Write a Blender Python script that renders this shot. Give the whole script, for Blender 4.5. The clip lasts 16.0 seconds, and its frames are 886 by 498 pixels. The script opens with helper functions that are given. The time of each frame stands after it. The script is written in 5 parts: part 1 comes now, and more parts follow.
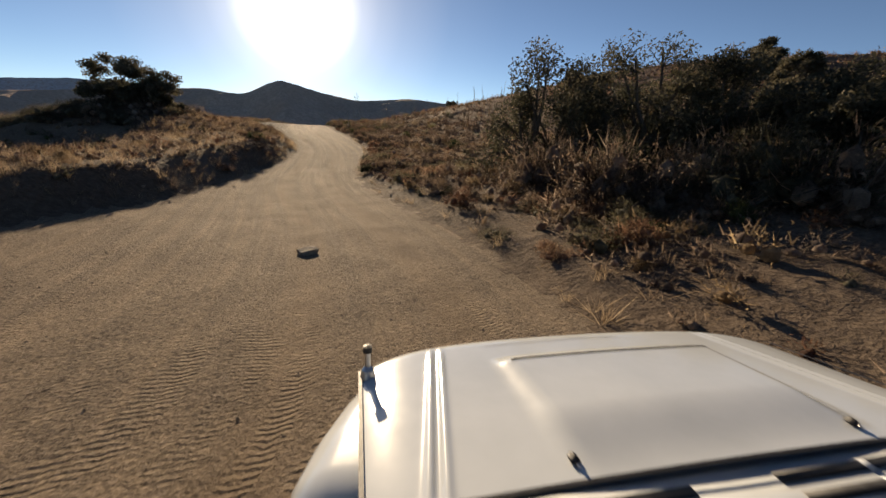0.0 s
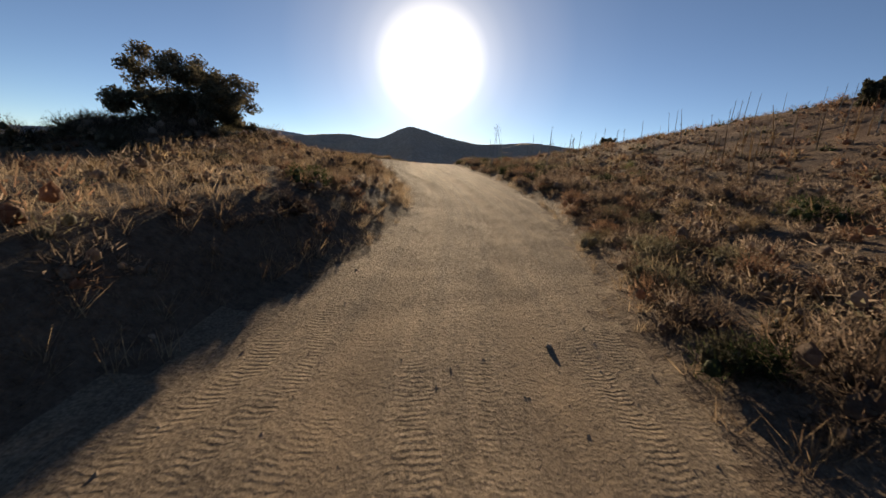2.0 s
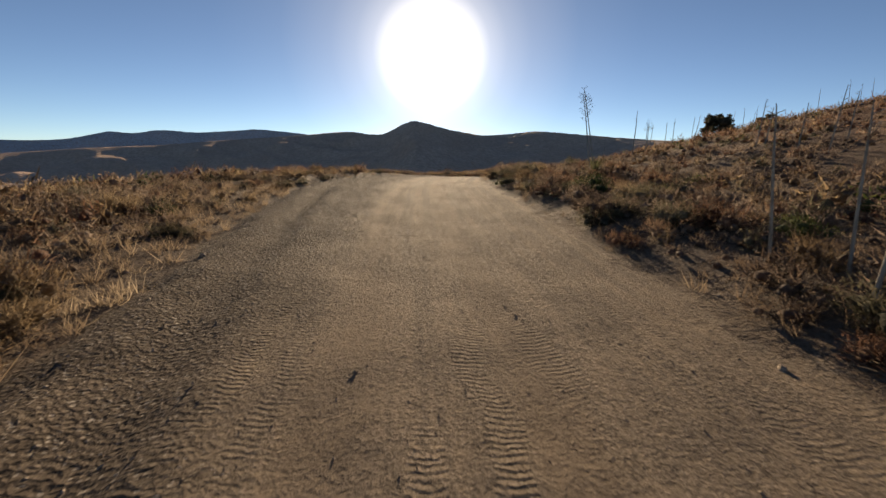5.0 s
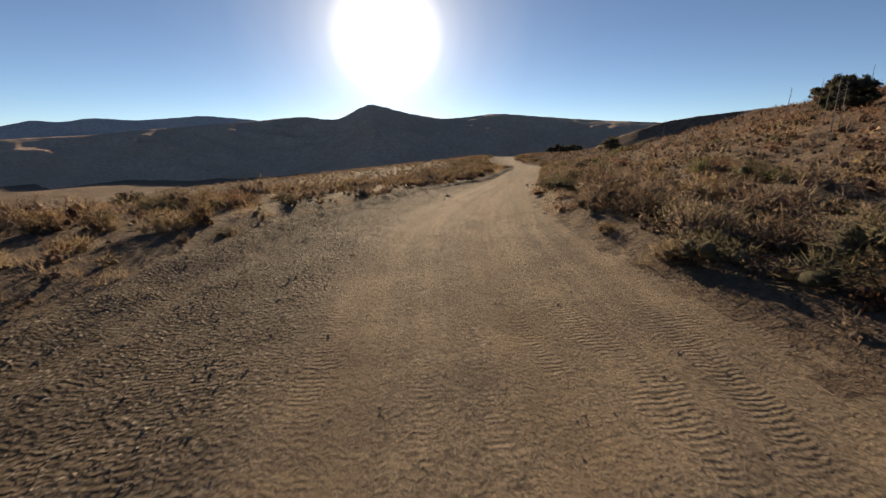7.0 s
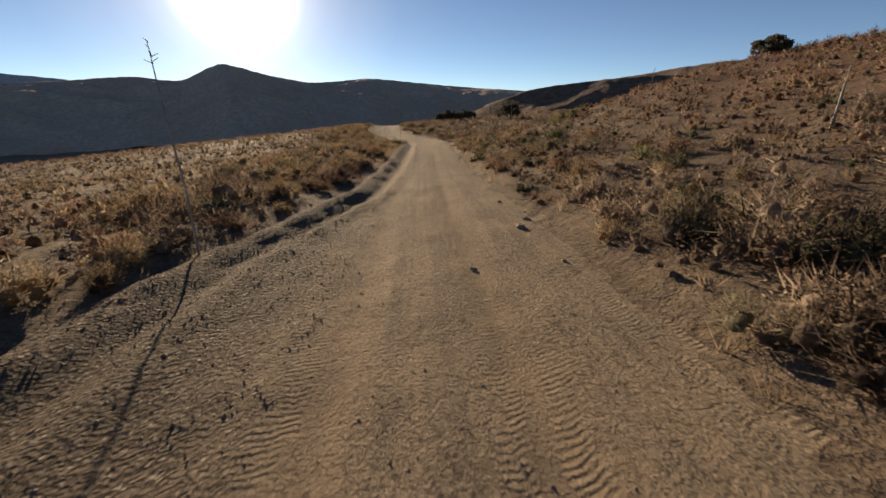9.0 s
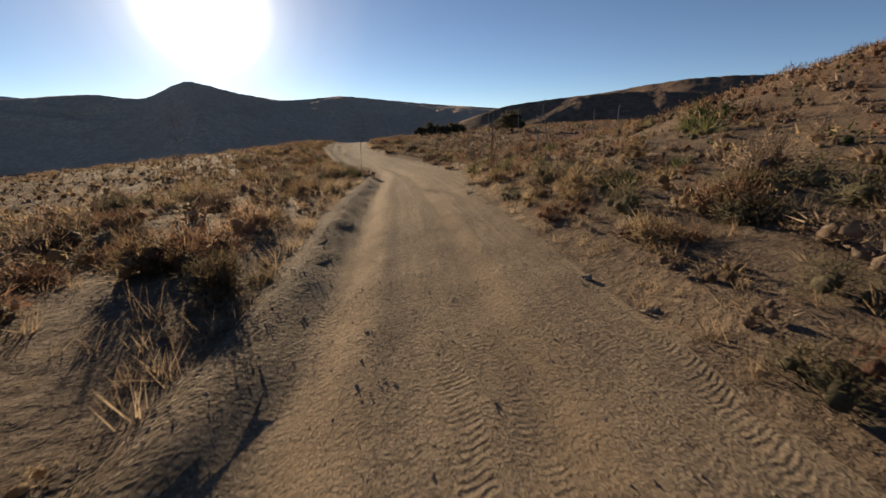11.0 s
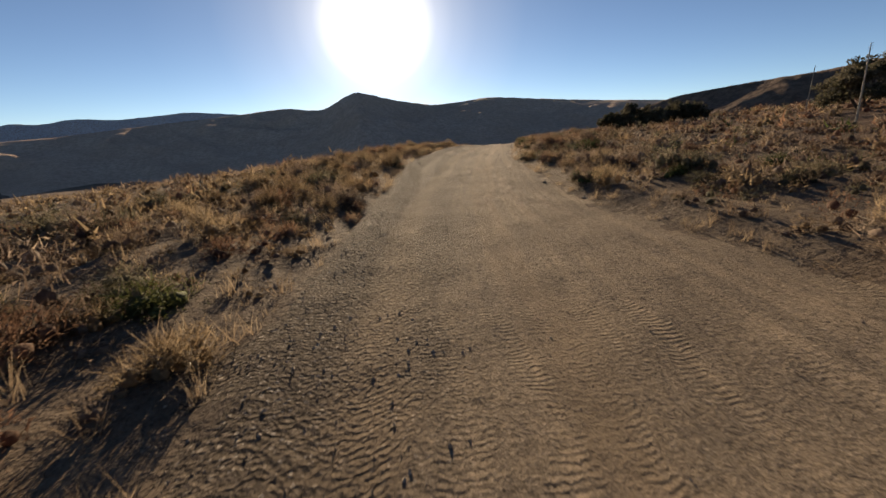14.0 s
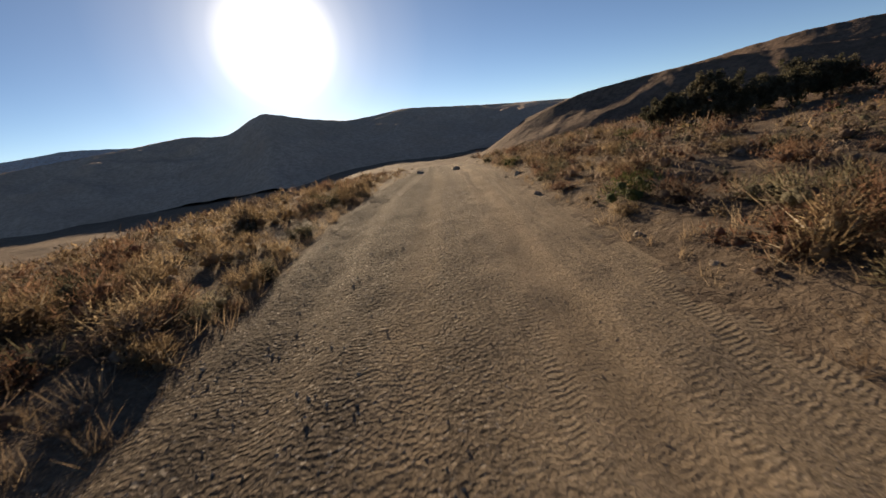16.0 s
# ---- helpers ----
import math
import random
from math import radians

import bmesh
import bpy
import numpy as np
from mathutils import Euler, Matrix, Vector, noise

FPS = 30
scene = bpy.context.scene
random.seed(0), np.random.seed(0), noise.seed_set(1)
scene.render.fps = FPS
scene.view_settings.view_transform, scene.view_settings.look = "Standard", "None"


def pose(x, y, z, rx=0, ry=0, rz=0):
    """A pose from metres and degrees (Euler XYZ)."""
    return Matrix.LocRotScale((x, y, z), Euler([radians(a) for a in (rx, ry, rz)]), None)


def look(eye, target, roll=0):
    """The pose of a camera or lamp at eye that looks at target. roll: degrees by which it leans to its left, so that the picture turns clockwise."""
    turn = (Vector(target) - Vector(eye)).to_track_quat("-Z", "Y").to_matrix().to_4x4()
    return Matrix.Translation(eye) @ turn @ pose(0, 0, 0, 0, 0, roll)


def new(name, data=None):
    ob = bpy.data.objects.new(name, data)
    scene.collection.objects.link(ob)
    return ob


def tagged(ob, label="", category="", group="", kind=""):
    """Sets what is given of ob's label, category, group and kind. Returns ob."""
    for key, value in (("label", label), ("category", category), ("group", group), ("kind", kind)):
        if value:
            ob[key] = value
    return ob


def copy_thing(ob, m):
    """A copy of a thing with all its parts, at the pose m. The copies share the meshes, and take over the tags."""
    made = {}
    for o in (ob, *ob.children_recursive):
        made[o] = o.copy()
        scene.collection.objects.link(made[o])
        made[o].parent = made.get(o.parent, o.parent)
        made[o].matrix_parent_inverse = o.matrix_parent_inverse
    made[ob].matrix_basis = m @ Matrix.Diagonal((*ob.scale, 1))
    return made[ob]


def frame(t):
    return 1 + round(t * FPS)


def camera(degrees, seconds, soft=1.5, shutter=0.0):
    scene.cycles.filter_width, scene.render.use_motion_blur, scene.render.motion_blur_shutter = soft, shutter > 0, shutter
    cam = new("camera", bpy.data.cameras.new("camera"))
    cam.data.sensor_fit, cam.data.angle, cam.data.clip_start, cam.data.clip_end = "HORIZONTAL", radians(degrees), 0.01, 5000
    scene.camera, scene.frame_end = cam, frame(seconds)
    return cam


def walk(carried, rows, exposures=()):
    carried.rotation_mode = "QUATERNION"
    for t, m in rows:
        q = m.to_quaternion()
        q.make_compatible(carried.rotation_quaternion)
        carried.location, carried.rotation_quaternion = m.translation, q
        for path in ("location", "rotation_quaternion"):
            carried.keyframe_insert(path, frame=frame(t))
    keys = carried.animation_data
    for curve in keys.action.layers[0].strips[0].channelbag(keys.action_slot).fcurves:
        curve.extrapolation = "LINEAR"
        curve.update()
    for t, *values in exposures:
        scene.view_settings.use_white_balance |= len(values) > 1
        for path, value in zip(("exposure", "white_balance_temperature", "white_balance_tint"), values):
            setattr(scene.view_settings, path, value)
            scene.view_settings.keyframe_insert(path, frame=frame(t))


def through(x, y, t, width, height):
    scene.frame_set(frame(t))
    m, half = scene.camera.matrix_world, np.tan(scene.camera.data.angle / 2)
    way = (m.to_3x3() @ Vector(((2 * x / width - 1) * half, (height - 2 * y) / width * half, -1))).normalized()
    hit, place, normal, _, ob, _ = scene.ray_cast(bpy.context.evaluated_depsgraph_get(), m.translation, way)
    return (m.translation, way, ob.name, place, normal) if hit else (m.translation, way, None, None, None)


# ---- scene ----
SECONDS = 16.0
cam = camera(95.0, SECONDS, soft=1.5, shutter=0.05)
# seconds, x, y, z, turn to the left, tilt up, lean
ROWS = [
    (0.0, 0.00, 0.00, 0.00, -21.22, -15.94, 2.81),
    (0.5, 0.75, 4.01, -0.22, -15.46, -16.07, 5.67),
    (1.0, 1.04, 8.34, -0.38, -4.62, -15.89, 4.45),
    (1.5, 0.83, 12.57, -0.53, -1.98, -15.98, 4.57),
    (2.0, 0.58, 16.58, -0.56, -5.14, -11.13, 3.60),
    (2.5, 0.81, 20.53, -0.48, -17.31, -8.18, 12.10),
    (3.0, 1.62, 24.56, -0.30, -20.62, -6.95, 11.68),
    (3.5, 2.16, 28.76, -0.04, -7.89, -8.11, 3.66),
    (4.0, 2.08, 33.07, 0.23, -2.95, -11.17, 0.59),
    (4.5, 1.89, 37.47, 0.45, -3.40, -11.63, 0.64),
    (5.0, 1.74, 41.91, 0.63, -3.85, -12.10, 0.70),
    (5.5, 1.63, 46.39, 0.78, -4.31, -12.55, 0.77),
    (6.0, 1.54, 50.89, 0.91, -4.76, -13.00, 0.83),
    (6.5, 1.50, 55.38, 1.05, -5.22, -12.08, 0.29),
    (7.0, 1.64, 59.85, 1.19, -9.12, -14.20, -0.44),
    (7.5, 2.13, 64.29, 1.27, -13.31, -13.25, -0.91),
    (8.0, 2.97, 68.74, 1.17, -18.74, -15.99, -0.75),
    (8.5, 4.33, 73.02, 1.00, -23.98, -14.78, 0.86),
    (9.0, 5.95, 77.45, 0.74, -25.97, -18.55, -0.07),
    (9.5, 7.66, 81.90, 0.49, -26.83, -17.96, -0.15),
    (10.0, 9.45, 86.35, 0.23, -27.70, -17.44, -0.23),
    (10.5, 11.32, 90.79, 0.00, -28.57, -16.91, -0.31),
    (11.0, 13.28, 95.24, -0.18, -29.43, -16.35, -0.39),
    (11.5, 15.35, 99.70, -0.28, -29.19, -15.33, -0.21),
    (12.0, 17.30, 104.41, -0.34, -28.47, -15.27, -0.21),
    (12.5, 19.22, 109.06, -0.55, -27.02, -16.99, 2.48),
    (13.0, 21.00, 113.75, -0.82, -26.87, -16.22, 3.79),
    (13.5, 22.48, 118.57, -1.12, -19.86, -17.44, 0.73),
    (14.0, 23.26, 123.59, -1.33, -9.21, -15.80, -2.74),
    (14.5, 23.81, 128.68, -1.40, -13.55, -14.43, -2.46),
    (15.0, 24.88, 133.75, -1.31, -17.02, -13.82, -7.53),
    (15.5, 26.18, 138.94, -1.20, -18.36, -14.90, -6.80),
    (16.0, 27.69, 144.27, -1.08, -19.01, -15.18, -7.70),
]

def carried(x, y, z, turn, tilt, lean):
    return pose(x, y, z, 0, 0, turn) @ pose(0, 0, 0, 89.15 + tilt) @ pose(0, 0, 0, 0, 0, lean)


walk(cam, [(t, carried(*r)) for t, *r in ROWS], exposures=[(0.0, 0.88, 8700, 12), (SECONDS, 0.88, 8700, 12)])

# ---- world, sun ----
SUN_AZ, SUN_EL = 2.1, 12.7          # degrees to the right of +y, above the horizon
TO_SUN = Vector((math.sin(radians(SUN_AZ)) * math.cos(radians(SUN_EL)),
                 math.cos(radians(SUN_AZ)) * math.cos(radians(SUN_EL)), math.sin(radians(SUN_EL))))


def make_world():
    w = bpy.data.worlds.new("sky")
    scene.world = w
    w.use_nodes = True
    n, l = w.node_tree.nodes, w.node_tree.links
    n.clear()
    out, bg = n.new("ShaderNodeOutputWorld"), n.new("ShaderNodeBackground")
    sky = n.new("ShaderNodeTexSky")
    sky.sky_type, sky.sun_disc = "NISHITA", False
    sky.sun_elevation, sky.sun_rotation = radians(SUN_EL), radians(SUN_AZ)
    sky.air_density, sky.dust_density, sky.ozone_density, sky.altitude = 0.64, 0.1, 3.6, 2000
    # the sun's own aureole, which the sky texture leaves out with its disc
    co, dot = n.new("ShaderNodeTexCoord"), n.new("ShaderNodeVectorMath")
    dot.operation = "DOT_PRODUCT"
    dot.inputs[1].default_value = TO_SUN
    l.new(co.outputs["Generated"], dot.inputs[0])
    glow = n.new("ShaderNodeValToRGB")
    e = glow.color_ramp.elements
    e[0].position, e[0].color = 0.0, (0, 0, 0, 1)
    e[1].position, e[1].color = 1.0, (1, 1, 1, 1)
    for p, c in ((0.3, (0.002, 0.002, 0.0025)), (0.48, (0.006, 0.0065, 0.007)), (0.62, (0.020, 0.022, 0.024)), (0.74, (0.07, 0.07, 0.07)), (0.80, (0.125, 0.125, 0.122)), (0.845, (0.21, 0.21, 0.205)), (0.89, (0.46, 0.46, 0.45))):
        k = e.new(p)
        k.color = (*c, 1)
    rng = n.new("ShaderNodeMapRange")
    # even steps of angle
    arc = n.new("ShaderNodeMath")
    arc.operation = "ARCCOSINE"
    l.new(dot.outputs["Value"], arc.inputs[0])
    rng.inputs["From Min"].default_value = radians(48)
    rng.inputs["From Max"].default_value = 0.0
    l.new(arc.outputs[0], rng.inputs["Value"])
    l.new(rng.outputs["Result"], glow.inputs["Fac"])
    gain = n.new("ShaderNodeVectorMath")
    gain.operation = "SCALE"
    gain.inputs["Scale"].default_value = 15.0
    l.new(glow.outputs["Color"], gain.inputs[0])
    add = n.new("ShaderNodeVectorMath")
    add.operation = "ADD"
    l.new(sky.outputs["Color"], add.inputs[0])
    l.new(gain.outputs[0], add.inputs[1])
    l.new(add.outputs[0], bg.inputs["Color"])
    bg.inputs["Strength"].default_value = 0.071
    l.new(bg.outputs[0], out.inputs["Surface"])


make_world()
sun = new("sun", bpy.data.lights.new("sun", "SUN"))
sun.data.energy, sun.data.angle, sun.data.color = 4.8, radians(0.6), (1.0, 0.89, 0.75)
sun.matrix_world = look(TO_SUN * 60, (0, 0, 0))


# ---- materials ----
class Mat:
    """A principled material with its nodes at hand."""

    def __init__(self, name, rough=0.8, metal=0.0, spec=0.3):
        self.m = bpy.data.materials.new(name)
        self.m.use_nodes = True
        self.n, self.l = self.m.node_tree.nodes, self.m.node_tree.links
        self.p = self.n["Principled BSDF"]
        self.p.inputs["Roughness"].default_value = rough
        self.p.inputs["Metallic"].default_value = metal
        self.p.inputs["Specular IOR Level"].default_value = spec

    def coords(self, kind="Object"):
        return self.n.new("ShaderNodeTexCoord").outputs[kind]

    def noise(self, scale, detail=4, rough=0.6, vec=None, stretch=None):
        t = self.n.new("ShaderNodeTexNoise")
        t.inputs["Scale"].default_value, t.inputs["Detail"].default_value, t.inputs["Roughness"].default_value = scale, detail, rough
        vec = vec or self.coords()
        if stretch:
            mp = self.n.new("ShaderNodeMapping")
            mp.inputs["Scale"].default_value = stretch
            self.l.new(vec, mp.inputs["Vector"])
            vec = mp.outputs[0]
        self.l.new(vec, t.inputs["Vector"])
        return t.outputs["Fac"]

    def ramp(self, fac, stops):
        r = self.n.new("ShaderNodeValToRGB")
        e = r.color_ramp.elements
        while len(e) < len(stops):
            e.new(0.5)
        for k, (p, c) in zip(e, stops):
            k.position, k.color = p, (*c, 1) if len(c) == 3 else c
        self.l.new(fac, r.inputs["Fac"])
        return r.outputs["Color"]

    def mix(self, fac, a, b, how="MIX"):
        x = self.n.new("ShaderNodeMix")
        x.data_type, x.blend_type = "RGBA", how
        for s, v in ((x.inputs[0], fac), (x.inputs[6], a), (x.inputs[7], b)):
            if isinstance(v, (int, float)):
                s.default_value = v
            elif isinstance(v, tuple):
                s.default_value = (*v, 1)
            else:
                self.l.new(v, s)
        return x.outputs[2]

    def math(self, op, a, b=0.0, c=None):
        x = self.n.new("ShaderNodeMath")
        x.operation = op
        for s, v in zip(x.inputs, (a, b, c)):
            if v is None:
                continue
            if isinstance(v, (int, float)):
                s.default_value = v
            else:
                self.l.new(v, s)
        return x.outputs[0]

    def bump(self, height, strength=0.5, dist=0.02, under=None):
        b = self.n.new("ShaderNodeBump")
        b.inputs["Strength"].default_value, b.inputs["Distance"].default_value = strength, dist
        self.l.new(height, b.inputs["Height"])
        if under:
            self.l.new(under, b.inputs["Normal"])
        return b.outputs[0]

    def set(self, colour=None, normal=None, rough=None):
        if colour is not None:
            if isinstance(colour, tuple):
                self.p.inputs["Base Color"].default_value = (*colour, 1)
            else:
                self.l.new(colour, self.p.inputs["Base Color"])
        if normal is not None:
            self.l.new(normal, self.p.inputs["Normal"])
        if rough is not None:
            self.l.new(rough, self.p.inputs["Roughness"])
        return self.m


def leafy(name, stops, through=0.45, big=0.8):
    """Leaves, blades and twigs: matt, and letting light through; varied by clump and by blade."""
    m = Mat(name, 0.75, 0, 0.15)
    geo = m.n.new("ShaderNodeNewGeometry")
    clump = m.noise(big, 3, 0.6, geo.outputs["Position"])
    blade = geo.outputs["Random Per Island"]
    one = m.n.new("ShaderNodeObjectInfo").outputs["Random"]
    fine = m.math("MULTIPLY_ADD", m.noise(26.0, 3, 0.7, geo.outputs["Position"]), 0.7, -0.35)
    fac = m.math("ADD", m.math("MULTIPLY_ADD", one, 0.34, m.math("MULTIPLY_ADD", blade, 0.28, fine)), m.math("MULTIPLY_ADD", clump, 1.9, -0.74))
    col = m.ramp(fac, stops)
    m.set(col, m.bump(m.noise(48.0, 3, 0.7, geo.outputs["Position"]), 1.0, 0.03))
    tr, mx = m.n.new("ShaderNodeBsdfTranslucent"), m.n.new("ShaderNodeMixShader")
    m.l.new(col, tr.inputs["Color"])
    mx.inputs[0].default_value = through
    m.l.new(m.p.outputs[0], mx.inputs[1])
    m.l.new(tr.outputs[0], mx.inputs[2])
    m.l.new(mx.outputs[0], m.n["Material Output"].inputs["Surface"])
    return m.m


def road_material():
    m = Mat("packed_sandy_dirt", 0.95, 0, 0.08)
    uv, ob = m.coords("UV"), m.coords()
    sep = m.n.new("ShaderNodeSeparateXYZ")
    m.l.new(uv, sep.inputs[0])
    across, along = sep.outputs["X"], sep.outputs["Y"]
    base = m.ramp(m.noise(0.35, 5, 0.65, ob), [(0.3, (0.208, 0.148, 0.099)), (0.5, (0.280, 0.206, 0.139)), (0.7, (0.353, 0.266, 0.185))])
    streak = m.noise(1.0, 4, 0.6, uv, (3.4, 0.10, 1))
    base = m.mix(m.ramp(streak, [(0.40, (0, 0, 0)), (0.58, (0.85, 0.85, 0.85))]), base, (0.142, 0.106, 0.077))
    grain = m.noise(38, 4, 0.7, ob)
    # a loose gravel shoulder along the left side, past the first bank
    side = m.n.new("ShaderNodeMapRange")
    side.inputs["From Min"].default_value, side.inputs["From Max"].default_value = -1.2, -2.2
    wide = m.n.new("ShaderNodeMapRange")
    wide.inputs["From Min"].default_value, wide.inputs["From Max"].default_value = 116.0, 130.0
    wide.inputs["To Max"].default_value = -1.5
    m.l.new(along, wide.inputs["Value"])
    reach = m.math("ADD", across, wide.outputs[0])
    m.l.new(m.math("ADD", reach, m.math("MULTIPLY_ADD", m.noise(1.1, 4, 0.6, ob), 1.2, -0.6)), side.inputs["Value"])
    start = m.n.new("ShaderNodeMapRange")
    start.inputs["From Min"].default_value, start.inputs["From Max"].default_value = 25.0, 33.0
    m.l.new(along, start.inputs["Value"])
    loose = m.math("MULTIPLY", side.outputs[0], start.outputs[0])
    cells = m.n.new("ShaderNodeTexVoronoi")
    cells.inputs["Scale"].default_value = 21.0
    warp = m.n.new("ShaderNodeTexNoise")
    warp.inputs["Scale"].default_value, warp.inputs["Detail"].default_value = 6.0, 3.0
    m.l.new(ob, warp.inputs["Vector"])
    m.l.new(m.mix(0.12, ob, warp.outputs["Color"], "ADD"), cells.inputs["Vector"])
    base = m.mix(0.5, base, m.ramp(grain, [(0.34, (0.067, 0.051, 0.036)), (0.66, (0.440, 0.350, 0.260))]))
    base = m.mix(m.math("MULTIPLY", loose, 0.8), base, m.ramp(m.noise(11, 4, 0.7, ob), [(0.35, (0.056, 0.041, 0.030)), (0.65, (0.166, 0.127, 0.094))]))
    chips = m.n.new("ShaderNodeTexVoronoi")
    chips.inputs["Scale"].default_value = 42.0
    m.l.new(ob, chips.inputs["Vector"])
    tone = m.n.new("ShaderNodeSeparateColor")
    m.l.new(chips.outputs["Color"], tone.inputs[0])
    speck = m.ramp(tone.outputs[0], [(0.1, (0.042, 0.031, 0.024)), (0.6, (0.128, 0.098, 0.073)), (0.93, (0.197, 0.155, 0.119)), (0.97, (0.426, 0.371, 0.311))])
    base = m.mix(m.math("MULTIPLY_ADD", loose, 0.5, 0.12), base, speck)
    # tyre treads: chevrons along strips at uneven distances across the road
    wob = m.math("MULTIPLY_ADD", m.noise(0.22, 3, 0.55, ob), 2.6, -1.3)
    u = m.math("ADD", across, wob)
    strip = m.math("PINGPONG", m.math("ADD", u, 10.0), 0.27)
    rag = m.math("MULTIPLY_ADD", m.noise(7.0, 4, 0.7, ob), 0.16, 0.05)
    mask = m.math("MULTIPLY", m.math("GREATER_THAN", strip, rag), m.ramp(m.noise(0.6, 4, 0.65, uv, (1.6, 0.3, 1)), [(0.44, (0, 0, 0)), (0.66, (1, 1, 1))]))
    shake = m.math("MULTIPLY", m.noise(5.0, 3, 0.6, ob), 9.0)
    chev = m.math("ADD", m.math("MULTIPLY_ADD", along, 100.0, shake), m.math("MULTIPLY", strip, 16.0))
    tread = m.math("MULTIPLY", m.math("SINE", chev), mask)
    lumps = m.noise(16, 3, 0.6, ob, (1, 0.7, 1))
    # low parts of the lumps also get a darker colour
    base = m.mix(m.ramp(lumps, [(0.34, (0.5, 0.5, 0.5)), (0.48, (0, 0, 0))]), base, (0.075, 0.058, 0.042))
    # strips pressed smooth and pale by wheels
    drift = m.math("MULTIPLY_ADD", m.noise(0.12, 3, 0.5, ob), 1.1, -0.55)
    lane = m.math("ABSOLUTE", m.math("ADD", m.math("ABSOLUTE", m.math("ADD", m.math("ADD", across, drift), 0.08)), -0.85))
    press = m.n.new("ShaderNodeMapRange")
    press.inputs["From Min"].default_value, press.inputs["From Max"].default_value = 0.42, 0.16
    m.l.new(m.math("ADD", lane, m.math("MULTIPLY_ADD", m.noise(2.5, 4, 0.65, uv, (1.0, 0.25, 1)), 0.5, -0.25)), press.inputs["Value"])
    base = m.mix(m.math("MULTIPLY", press.outputs[0], 0.5), base, m.ramp(m.noise(0.8, 5, 0.65, ob), [(0.35, (0.176, 0.128, 0.086)), (0.65, (0.280, 0.208, 0.144))]))
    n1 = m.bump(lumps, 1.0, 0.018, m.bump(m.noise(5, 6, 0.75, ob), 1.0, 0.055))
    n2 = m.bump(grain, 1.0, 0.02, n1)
    n3 = m.bump(tread, 1.0, 0.007, n2)
    n4 = m.bump(m.math("MULTIPLY", cells.outputs["Distance"], m.math("MULTIPLY_ADD", loose, 0.6, 0.2)), 1.0, 0.04, m.bump(m.math("MULTIPLY", tone.outputs[1], m.math("MULTIPLY_ADD", loose, 0.9, 0.5)), 1.0, 0.02, n3))
    return m.set(base, n4)


def soil_material():
    m = Mat("dry_hillside_soil", 0.95, 0, 0.08)
    ob = m.coords()
    base = m.ramp(m.noise(0.22, 6, 0.68, ob), [(0.28, (0.088, 0.061, 0.045)), (0.5, (0.130, 0.094, 0.069)), (0.72, (0.220, 0.168, 0.121))])
    litter = m.noise(9, 5, 0.75, ob)
    base = m.mix(0.5, base, m.ramp(litter, [(0.35, (0.055, 0.040, 0.030)), (0.65, (0.230, 0.174, 0.127))]))
    sep = m.n.new("ShaderNodeSeparateXYZ")
    m.l.new(m.coords("UV"), sep.inputs[0])
    field = m.n.new("ShaderNodeMapRange")
    field.inputs["From Min"].default_value, field.inputs["From Max"].default_value = -11.0, -30.0
    m.l.new(sep.outputs["X"], field.inputs["Value"])
    straw = m.ramp(m.noise(0.6, 6, 0.7, ob), [(0.3, (0.187, 0.139, 0.097)), (0.7, (0.396, 0.306, 0.208))])
    base = m.mix(m.math("MULTIPLY", field.outputs[0], m.noise(0.05, 4, 0.6, ob)), base, straw)
    red = m.n.new("ShaderNodeMapRange")
    red.inputs["From Min"].default_value, red.inputs["From Max"].default_value = 9.0, 26.0
    m.l.new(sep.outputs["X"], red.inputs["Value"])
    base = m.mix(m.math("MULTIPLY", red.outputs[0], m.math("MULTIPLY_ADD", m.noise(0.08, 4, 0.6, ob), 0.8, 0.35)), base, m.ramp(m.noise(0.5, 6, 0.7, ob), [(0.3, (0.105, 0.060, 0.041)), (0.7, (0.200, 0.118, 0.079))]))
    n1 = m.bump(m.noise(2.2, 6, 0.7, ob), 1.0, 0.25)
    return m.set(base, m.bump(litter, 1.0, 0.04, n1))


def mountain_material(name, a, b, scrub=(0.32, 0.24, 0.19)):
    m = Mat(name, 0.95, 0, 0.05)
    ob = m.coords()
    brush = m.noise(0.09, 5, 0.75, ob)
    base = m.ramp(m.noise(0.006, 6, 0.65, ob), [(0.35, a), (0.68, b)])
    base = m.mix(m.ramp(brush, [(0.42, (0, 0, 0)), (0.6, (0.8, 0.8, 0.8))]), base, scrub)
    return m.set(base, m.bump(brush, 0.8, 2.0, m.bump(m.noise(0.012, 5, 0.6, ob), 0.8, 14.0)))


def plain(name, a, b, scale=12, rough=0.7, metal=0.0, spec=0.3, bump=0.3, dist=0.01, stretch=None):
    m = Mat(name, rough, metal, spec)
    f = m.noise(scale, 5, 0.65, None, stretch)
    return m.set(m.ramp(f, [(0.35, a), (0.65, b)]), m.bump(f, bump, dist))


